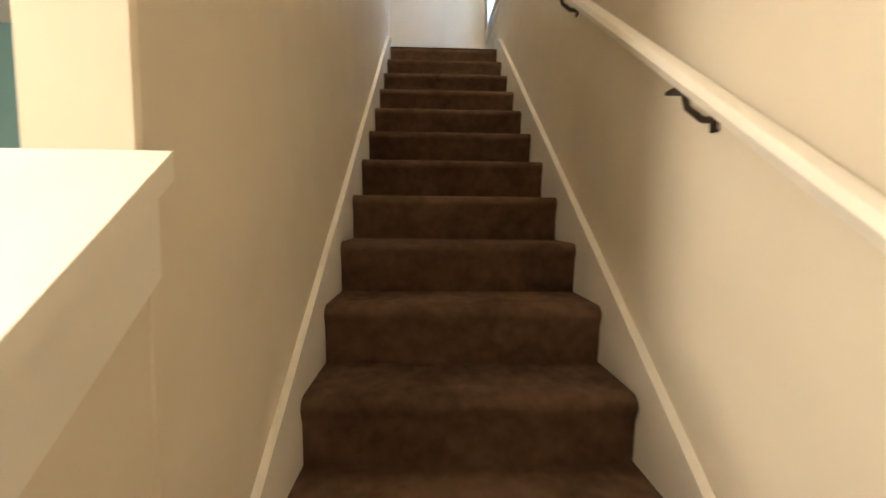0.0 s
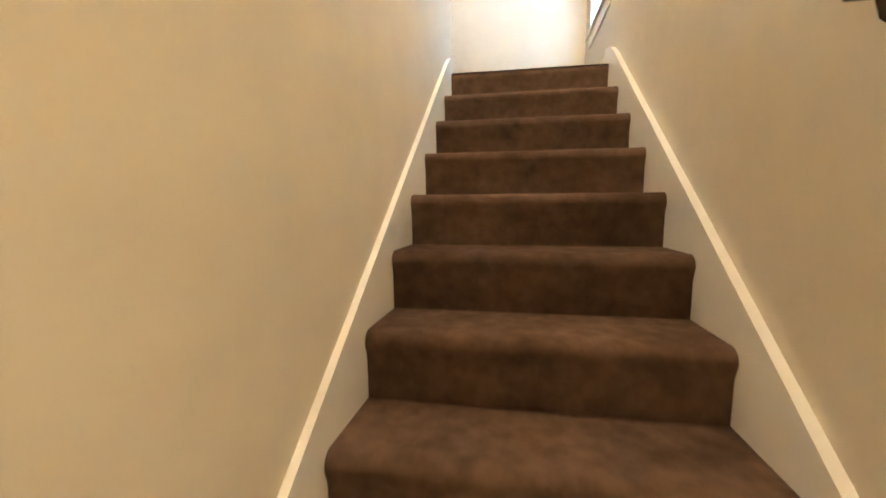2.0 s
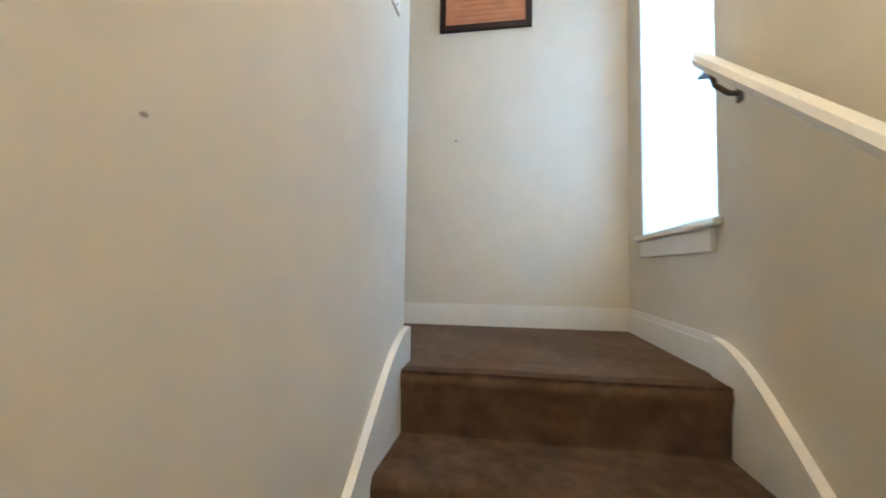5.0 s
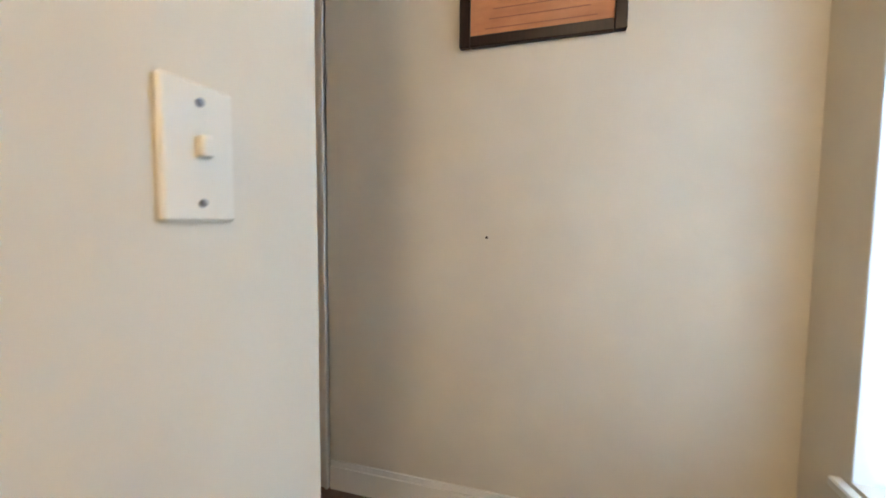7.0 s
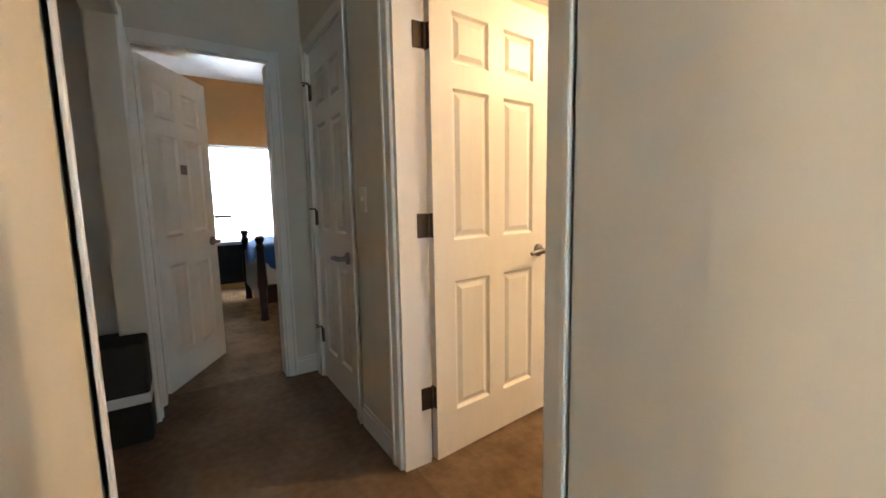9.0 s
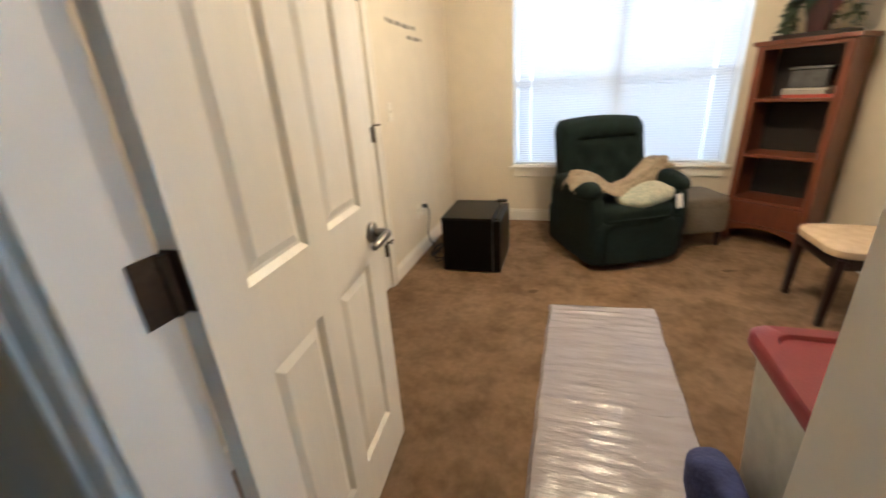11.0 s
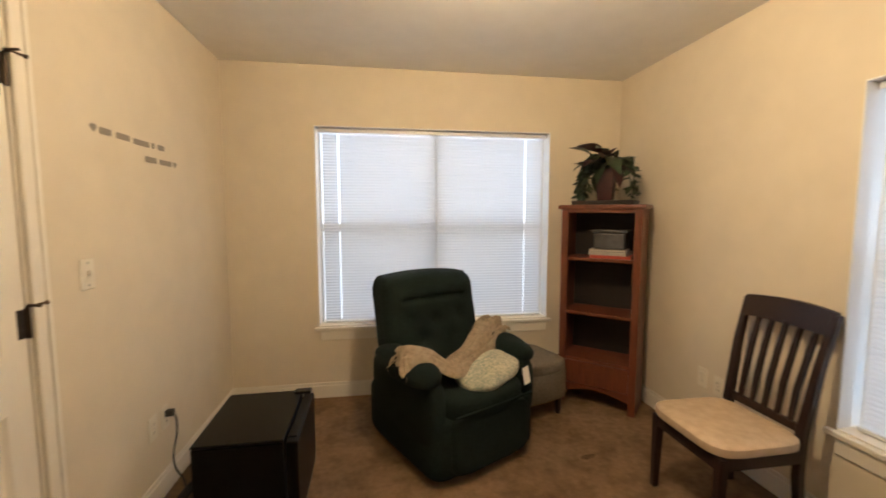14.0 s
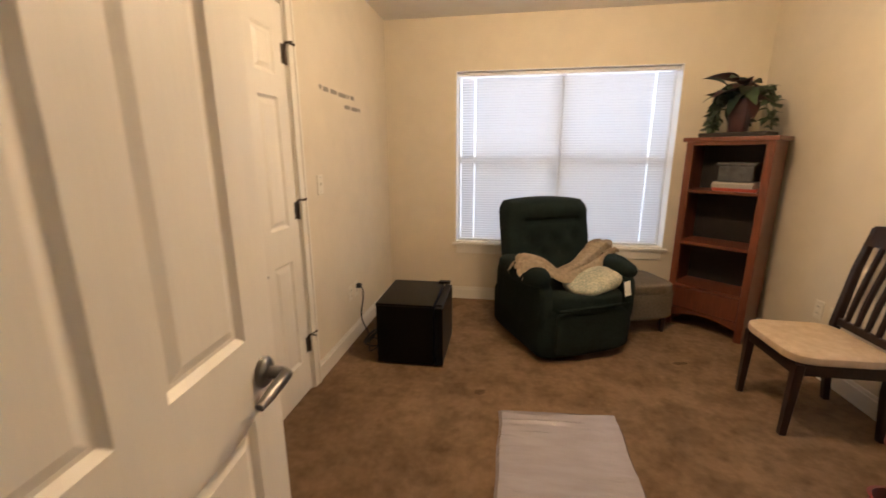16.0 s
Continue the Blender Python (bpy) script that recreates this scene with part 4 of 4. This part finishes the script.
for z in (1.075, 0.685, 0.345):
    part("shelf", boxes(((-W / 2 + 0.021, 0.004, z - 0.02), (W / 2 - 0.021, D - 0.013, z)), bevel=0.002), M_WOOD, bc)
drw = part("drawer_front", boxes(((-W / 2 + 0.05, -0.004, 0.155), (W / 2 - 0.05, 0.016, 0.322)), bevel=0.004), M_WOOD, bc)
ap = [(-W / 2 + 0.048, 0.15), (W / 2 - 0.048, 0.15)] + [(W / 2 - 0.048 - (W - 0.096) * i / 12, 0.085 + 0.045 * math.sin(math.pi * i / 12)) for i in range(13)]
apr = bmesh.new()
fa, fb = [apr.verts.new((x, 0.001, z)) for x, z in ap], [apr.verts.new((x, 0.018, z)) for x, z in ap]
for i in range(len(ap)):
    apr.faces.new((fa[i], fa[(i + 1) % len(ap)], fb[(i + 1) % len(ap)], fb[i]))
apr.faces.new(fa[::-1])
apr.faces.new(fb)
part("curved_apron", apr, M_WOOD, bc)
B = pose(0.495, 4.20, 0, 0, 0, -43)


def book(m, w, d, h, cover, label):
    b = empty("book", m, label, "book", "", "books on the shelf")
    part("pages", boxes(((-w / 2 + 0.003, -d / 2 + 0.002, 0.003), (w / 2 - 0.004, d / 2 - 0.004, h - 0.003))), M_PAPER, b)
    part("cover", boxes(((-w / 2, -d / 2, 0), (w / 2, d / 2, 0.0029)), ((-w / 2, -d / 2, h - 0.0029), (w / 2, d / 2, h)), ((-w / 2, d / 2 - 0.0035, 0.003), (w / 2, d / 2, h - 0.003))), cover, b)
    return b


book(B @ pose(0.06, 0.13, 1.076, 0, 0, 182), 0.27, 0.19, 0.022, M_BOOKR, "red book lying flat on the shelf")
book(B @ pose(0.05, 0.13, 1.099, 0, 0, 177), 0.25, 0.20, 0.024, M_BOOKW, "pale book lying flat on the shelf")
book(B @ pose(0.04, 0.13, 1.124, 0, 0, 5), 0.25, 0.17, 0.014, M_BOOKW, "thin pale book lying flat on the shelf")
sb = empty("storage_box", B @ pose(0.05, 0.14, 1.1395), "small clear plastic box on stacked books", "box")
part("bin", boxes(((-0.105, -0.085, 0), (0.105, 0.085, 0.115)), bevel=0.012, seg=2), M_CLEAR, sb)
part("lid", boxes(((-0.118, -0.096, 0.115), (0.118, 0.096, 0.135)), bevel=0.006, seg=2), M_CLEAR, sb)
tray = solid("wooden_tray", boxes(((-0.205, 0.02, HT + 0.001), (0.205, 0.27, HT + 0.030)), bevel=0.004), M_WOODIN, "flat dark wooden tray on the bookcase", "tray")
tray.matrix_world = B

# ---- plant ----
pl = empty("potted_plant", B @ pose(0.0, 0.14, HT + 0.031), "leafy plant with drooping vines in a maroon pot", "plant")


def pot():
    bm = bmesh.new()
    rings = []
    for z, r in ((0, 0.056), (0.005, 0.060), (0.19, 0.078), (0.215, 0.082), (0.22, 0.079), (0.20, 0.072)):
        rings.append([bm.verts.new((r * max(-0.8, min(0.8, math.cos(a) * 1.1)), r * max(-0.8, min(0.8, math.sin(a) * 1.1)), z)) for a in [2 * math.pi * k / 28 for k in range(28)]])
    for a, b in zip(rings, rings[1:]):
        for k in range(28):
            bm.faces.new((a[k], a[(k + 1) % 28], b[(k + 1) % 28], b[k]))
    bm.faces.new(rings[0][::-1])
    bm.faces.new(rings[-1])
    return bm


part("pot", pot(), M_POT, pl, "", True)


def leaf_mesh(name, length, width, droop, material):
    bm = bmesh.new()
    rows = []
    for i in range(7):
        t = i / 6
        w = width * math.sin(math.pi * (0.06 + 0.94 * t) ** 0.8) * 0.5
        z = -droop * t * t
        rows.append([bm.verts.new((-w, length * t, z + 0.25 * w)), bm.verts.new((0, length * t, z)), bm.verts.new((w, length * t, z + 0.25 * w))])
    for a, b in zip(rows, rows[1:]):
        bm.faces.new((a[0], a[1], b[1], b[0]))
        bm.faces.new((a[1], a[2], b[2], b[1]))
    return mesh(name, bm, material, True)


big = leaf_mesh("large_leaf", 0.17, 0.085, 0.06, M_LEAF)
wine = leaf_mesh("large_leaf", 0.20, 0.10, 0.07, M_LEAFR)
small = leaf_mesh("leaf", 0.055, 0.036, 0.012, M_LEAF)
rp = random.Random(11)


def put_leaf(me, m, name):
    o = new(name, me)
    o.parent = pl
    o.matrix_basis = m


for i in range(34):
    a = rp.uniform(0, 360)
    el = rp.uniform(-45, 42)
    r = rp.uniform(0.02, 0.10)
    h = 0.21 + rp.uniform(0.0, 0.13)
    put_leaf(wine if i % 3 == 0 else big, pose(-r * math.sin(radians(a)), r * math.cos(radians(a)), h, el, rp.uniform(-25, 25), a), "leaf")
for i in range(13):
    a = radians(rp.uniform(0, 360)) if i > 5 else radians((60, 100, 75, -70, -95, -110)[i])
    r0 = 0.10 + 0.06 * rp.random()
    pts = smooth_path([(0.05 * -math.sin(a), 0.05 * math.cos(a), 0.24), (-r0 * math.sin(a), r0 * math.cos(a), 0.29), (-(r0 + 0.04) * math.sin(a), (r0 + 0.04) * math.cos(a), 0.20), (-(r0 + 0.05) * math.sin(a + 0.2), (r0 + 0.05) * math.cos(a + 0.2), 0.09 - 0.07 * rp.random())], 5)
    part("vine", tube(pts, 0.0025, 5), M_LEAF, pl)
    for p in pts[2:]:
        for _ in range(2):
            put_leaf(small, Matrix.Translation(p) @ pose(0, 0, 0, rp.uniform(-70, 20), rp.uniform(-40, 40), rp.uniform(0, 360)), "leaf")

# ---- dining chair ----
ch = empty("dining_chair", pose(0.585, 3.195, 0, 0, 0, -90), "espresso wooden dining chair with cream padded seat", "chair")
# local: faces -y, width along x


def leg_bm(pts, w):
    bm = bmesh.new()
    rings = []
    for (x, y, z), s in zip(pts, w):
        rings.append([bm.verts.new((x + a * s / 2, y + b * s / 2, z)) for a, b in ((-1, -1), (1, -1), (1, 1), (-1, 1))])
    for a, b in zip(rings, rings[1:]):
        for k in range(4):
            bm.faces.new((a[k], a[(k + 1) % 4], b[(k + 1) % 4], b[k]))
    bm.faces.new(rings[0][::-1])
    bm.faces.new(rings[-1])
    bmesh.ops.bevel(bm, geom=list(bm.edges), offset=0.003, segments=1, affect="EDGES")
    return bm


for s in (-1, 1):
    part("leg", leg_bm([(s * 0.19, -0.215, 0), (s * 0.192, -0.205, 0.38)], (0.030, 0.042)), M_ESPR, ch)
    part("leg", leg_bm([(s * 0.178, 0.215, 0), (s * 0.180, 0.185, 0.25), (s * 0.184, 0.185, 0.45), (s * 0.196, 0.235, 0.75), (s * 0.205, 0.290, 0.965)], (0.032, 0.036, 0.038, 0.034, 0.030)), M_ESPR, ch, "curved back leg and post")
part("apron", boxes(((-0.185, -0.222, 0.325), (0.185, -0.200, 0.385)), ((-0.20, -0.20, 0.325), (-0.178, 0.18, 0.385)), ((0.178, -0.20, 0.325), (0.20, 0.18, 0.385)), ((-0.17, 0.17, 0.325), (0.17, 0.19, 0.385))), M_ESPR, ch)
part("seat", soft((0, -0.03, 0.412), (0.455, 0.44, 0.062), 5, 44, 14, 0.003, 8), M_SEAT, ch, "cream padded seat", True)


def crest():
    bm = bmesh.new()
    n, rings = 14, []
    for i in range(n + 1):
        u = i / n * 2 - 1
        x, y, dz = u * 0.208, 0.275 + 0.030 * (1 - u * u), 0.012 * (1 - u * u)
        rings.append([bm.verts.new(p) for p in ((x, y - 0.030, 0.875), (x, y - 0.006, 0.875), (x, y + 0.026, 0.975 + dz), (x, y + 0.004, 0.975 + dz))])
    for a, b in zip(rings, rings[1:]):
        for k in range(4):
            bm.faces.new((a[k], a[(k + 1) % 4], b[(k + 1) % 4], b[k]))
    bm.faces.new(rings[0][::-1])
    bm.faces.new(rings[-1])
    return bm


part("crest_rail", crest(), M_ESPR, ch, "", True)
part("lower_rail", boxes(((-0.175, 0.180, 0.445), (0.175, 0.200, 0.485)), bevel=0.003), M_ESPR, ch)
for i in range(5):
    x = -0.125 + 0.0625 * i
    part("slat", leg_bm([(x, 0.190, 0.47), (x, 0.215, 0.62), (x * 1.05, 0.250, 0.76), (x * 1.08, 0.285, 0.89)], (0.020, 0.023, 0.023, 0.020)), M_ESPR, ch)

# ---- red rolling cart ----
ct = empty("utility_cart", pose(0.160, 1.930, 0, 0, 0, 1), "red metal utility cart with three trays", "cart")


def tray_bm(w, d, h, z, r=0.05, t=0.0025):
    bm = bmesh.new()

    def ring(ww, dd, rr, zz):
        pts = []
        for cx, cy, a0 in ((ww - rr, dd - rr, 0), (-ww + rr, dd - rr, 90), (-ww + rr, -dd + rr, 180), (ww - rr, -dd + rr, 270)):
            for k in range(6):
                a = radians(a0 + 18 * k)
                pts.append(bm.verts.new((cx + rr * math.cos(a), cy + rr * math.sin(a), zz)))
        return pts

    rs = [ring(w, d, r, z), ring(w, d, r, z + h), ring(w + 0.004, d + 0.004, r, z + h + 0.003), ring(w - t, d - t, r, z + h + 0.003), ring(w - t, d - t, r, z + 0.004)]
    n = len(rs[0])
    for a, b in zip(rs, rs[1:]):
        for k in range(n):
            bm.faces.new((a[k], a[(k + 1) % n], b[(k + 1) % n], b[k]))
    bm.faces.new(rs[0][::-1])
    bm.faces.new(rs[-1])
    return bm


for z in (0.645, 0.39, 0.13):
    tr = part("tray", tray_bm(0.215, 0.165, 0.105, z), M_RED, ct, "", True)
    part("tray_floor", boxes(((-0.19, -0.14, z + 0.005), (0.19, 0.14, z + 0.0075))), M_MESH, tr, "perforated tray floor")
for s in (-1, 1):
    for dy in (-0.055, 0.055):
        px = s * 0.225
        ps = part("post", tube([(px, dy * 1.15, 0.09), (px, dy, 0.40), (px, dy * 0.85, 0.775)], 0.0125, 12), M_RED, ct, "", True)
        part("end_cap", tube([(px, dy * 0.85, 0.773), (px, dy * 0.85, 0.781)], [0.014, 0.010], 12), M_RED, ps, "", True)
        for z in (0.69, 0.435):
            part("bolt", tube([(px + s * 0.011, dy * 0.92, z), (px + s * 0.016, dy * 0.92, z)], 0.006, 8), M_NICKEL, ps)
        cw = part("caster", tube([(px - 0.010, dy * 1.3, 0.032), (px + 0.010, dy * 1.3, 0.032)], 0.032, 16), M_RUBBER, ct, "black caster wheel", True)
        part("fork", boxes(((px - 0.015, dy * 1.3 - 0.012, 0.032), (px - 0.0105, dy * 1.3 + 0.012, 0.092)), ((px + 0.0105, dy * 1.3 - 0.012, 0.032), (px + 0.015, dy * 1.3 + 0.012, 0.092))), M_RED, cw)

# ---- storage tub ----
tu = empty("storage_tub", pose(-0.195, 1.50, 0, 0, 0, 0), "tall cloudy plastic storage tub with maroon lid", "storage tub")


def tub():
    bm = bmesh.new()
    rings = []
    for z, w, d in ((0, 0.175, 0.28), (0.02, 0.185, 0.29), (0.575, 0.215, 0.325), (0.58, 0.228, 0.338), (0.598, 0.228, 0.338)):
        ring = []
        for cx, cy, a0 in ((w - 0.05, d - 0.05, 0), (-w + 0.05, d - 0.05, 90), (-w + 0.05, -d + 0.05, 180), (w - 0.05, -d + 0.05, 270)):
            for k in range(6):
                a = radians(a0 + 18 * k)
                ring.append(bm.verts.new((cx + 0.05 * math.cos(a), cy + 0.05 * math.sin(a), z)))
        rings.append(ring)
    n = len(rings[0])
    for a, b in zip(rings, rings[1:]):
        for k in range(n):
            bm.faces.new((a[k], a[(k + 1) % n], b[(k + 1) % n], b[k]))
    bm.faces.new(rings[0][::-1])
    bm.faces.new(rings[-1])
    return bm


def lid():
    bm = bmesh.new()
    rings = []
    for z, w, d in ((0.595, 0.236, 0.346), (0.627, 0.236, 0.346), (0.635, 0.229, 0.339), (0.636, 0.192, 0.300), (0.625, 0.186, 0.294)):
        ring = []
        for cx, cy, a0 in ((w - 0.05, d - 0.05, 0), (-w + 0.05, d - 0.05, 90), (-w + 0.05, -d + 0.05, 180), (w - 0.05, -d + 0.05, 270)):
            for k in range(6):
                a = radians(a0 + 18 * k)
                ring.append(bm.verts.new((cx + 0.05 * math.cos(a), cy + 0.05 * math.sin(a), z)))
        rings.append(ring)
    n = len(rings[0])
    for a, b in zip(rings, rings[1:]):
        for k in range(n):
            bm.faces.new((a[k], a[(k + 1) % n], b[(k + 1) % n], b[k]))
    bm.faces.new(rings[0][::-1])
    bm.faces.new(rings[-1])
    return bm


part("bin", tub(), M_TUB, tu, "cloudy white bin", True)
part("lid", lid(), M_LID, tu, "maroon snap-on lid", True)
solid("blue_cloth_bag", soft((-0.47, 1.60, 0.15), (0.13, 0.36, 0.30), 3, 30, 18, 0.04, 7), M_BLUE, "slumped blue cloth bag beside the storage tub", "bag", smooth=True)

# ---- plastic-wrapped panel on the floor ----


def film():
    bm = bmesh.new()
    nx, ny = 40, 110
    g = []
    for j in range(ny + 1):
        row = []
        for i in range(nx + 1):
            u, v = i / nx, j / ny
            x = -1.0 + 0.60 * u + 0.012 * noise.noise(Vector((v * 6, 0, 1)))
            y = 1.42 + 1.55 * v + (0.045 * u if v > 0.5 else 0) * (v - 0.5) * 2
            e = min(u, 1 - u, v, 1 - v)
            z = 0.028 * min(1, e / 0.03) ** 0.5 + 0.003
            if e > 0.01:
                z += (0.004 + 0.006 * v) * noise.noise(Vector((u * 1.6, v * 62, 0))) + 0.003 * noise.noise(Vector((u * 8, v * 24, 5)))
            row.append(bm.verts.new((x, y, z)))
        g.append(row)
    for j in range(ny):
        for i in range(nx):
            bm.faces.new((g[j][i], g[j][i + 1], g[j + 1][i + 1], g[j + 1][i]))
    return bm


wp = empty("wrapped_panel", pose(0, 0, 0), "long flat package wrapped in wrinkled lavender plastic", "package")
part("plastic_film", film(), M_FILM, wp, "", True)
part("inner_panel", boxes(((-0.98, 1.45, 0.002), (-0.42, 2.93, 0.018))), M_BOOKW, wp, "pale panel inside the film")
for v in (2.12,):
    part("film_seam", tube(smooth_path([(-0.985 + 0.11 * i, v + 0.012 * math.sin(2.3 * i + v), 0.0285) for i in range(6)], 4), 0.0035, 6), M_FILM, wp, "", True)

# ---- carpet stains ----
for x, y, sx, sy, a in ((-1.11, 3.13, 0.075, 0.05, 20), (0.16, 3.66, 0.10, 0.04, 10)):
    st = bmesh.new()
    vs = []
    for k in range(22):
        an = 2 * math.pi * k / 22
        r = 0.5 * (1 + 0.35 * noise.noise(Vector((x * 9 + math.cos(an) * 1.5, y * 7 + math.sin(an) * 1.5, 2))))
        vs.append(st.verts.new((sx * r * math.cos(an), sy * r * math.sin(an), 0.0025)))
    st.faces.new(vs)
    so = solid("carpet_stain", st, M_STAIN, "faded dark stain on the tan carpet", "stain", "structure")
    so.matrix_world = pose(x, y, 0, 0, 0, a)

# ---- bedroom ----
bed = empty("bed", pose(-4.83, 1.54, 0), "dark wooden poster bed with blue quilt", "bed")


def post(h):
    return tube([(0, 0, 0), (0, 0, 0.05), (0, 0, 0.30), (0, 0, 0.34), (0, 0, h - 0.14), (0, 0, h - 0.12), (0, 0, h - 0.08), (0, 0, h - 0.03), (0, 0, h)], [0.045, 0.035, 0.04, 0.05, 0.035, 0.05, 0.03, 0.05, 0.03], 14)


for x, y, h in ((0.56, -0.70, 0.84), (-0.56, -0.70, 0.84), (0.56, 1.30, 1.1), (-0.56, 1.30, 1.1)):
    po = part("post", post(h), M_ESPR, bed, "", True)
    po.location = (x, y, 0)
part("footboard", boxes(((-0.53, -0.72, 0.18), (0.53, -0.68, 0.60)), bevel=0.008), M_ESPR, bed)
part("headboard", boxes(((-0.53, 1.28, 0.18), (0.53, 1.32, 0.95)), bevel=0.008), M_ESPR, bed)
part("side_rail", boxes(((0.51, -0.68, 0.16), (0.56, 1.28, 0.34))), M_ESPR, bed)
part("side_rail", boxes(((-0.56, -0.68, 0.16), (-0.51, 1.28, 0.34))), M_ESPR, bed)
part("mattress", boxes(((-0.50, -0.66, 0.22), (0.50, 1.27, 0.56)), bevel=0.04, seg=3), M_TAG, bed, "white mattress", True)
qu = solid("quilt", soft((-4.83, 1.74, 0.60), (1.14, 1.85, 0.32), 6, 40, 16, 0.03, 4), M_BEDBLUE, "rumpled blue quilt on the bed", "quilt", smooth=True)
dk = empty("desk", pose(-5.75, 0.72, 0, 0, 0, 0), "dark wooden desk under the bedroom window", "desk")
part("desktop", boxes(((-0.36, -0.35, 0.66), (0.30, 0.40, 0.70)), bevel=0.004), M_VINYL, dk, "pale desktop")
for s in (-1, 1):
    part("side_panel", boxes(((-0.33, s * 0.33 - 0.02, 0), (0.27, s * 0.33 + 0.02, 0.66)), bevel=0.004), M_WOODIN, dk)
part("modesty_panel", boxes(((0.20, -0.31, 0.18), (0.22, 0.31, 0.659))), M_WOODIN, dk)
part("hutch", boxes(((-0.30, -0.34, 0.70), (0.1, -0.30, 0.98)), ((-0.30, -0.36, 0.98), (0.16, 0.02, 1.01))), M_WOODIN, dk, "raised dark shelf")
sg = empty("door_note", pose(-2.885, 0.075, 0.012, 0, 0, 149.5) @ pose(0.33, -0.022, 1.36), "small paper note on the bedroom door", "note")
part("paper", boxes(((-0.035, -0.0015, -0.03), (0.035, 0, 0.03))), M_SPOT, sg)
hm = empty("laundry_hamper", pose(-2.50, -0.06, 0), "dark laundry hamper with pale bands", "hamper")
part("body", boxes(((-0.14, -0.16, 0.0), (0.14, 0.09, 0.50)), bevel=0.02, seg=2), M_RUBBER, hm)
part("band", boxes(((-0.143, -0.163, 0.20), (0.143, 0.093, 0.25)), bevel=0.003), M_VINYL, hm)
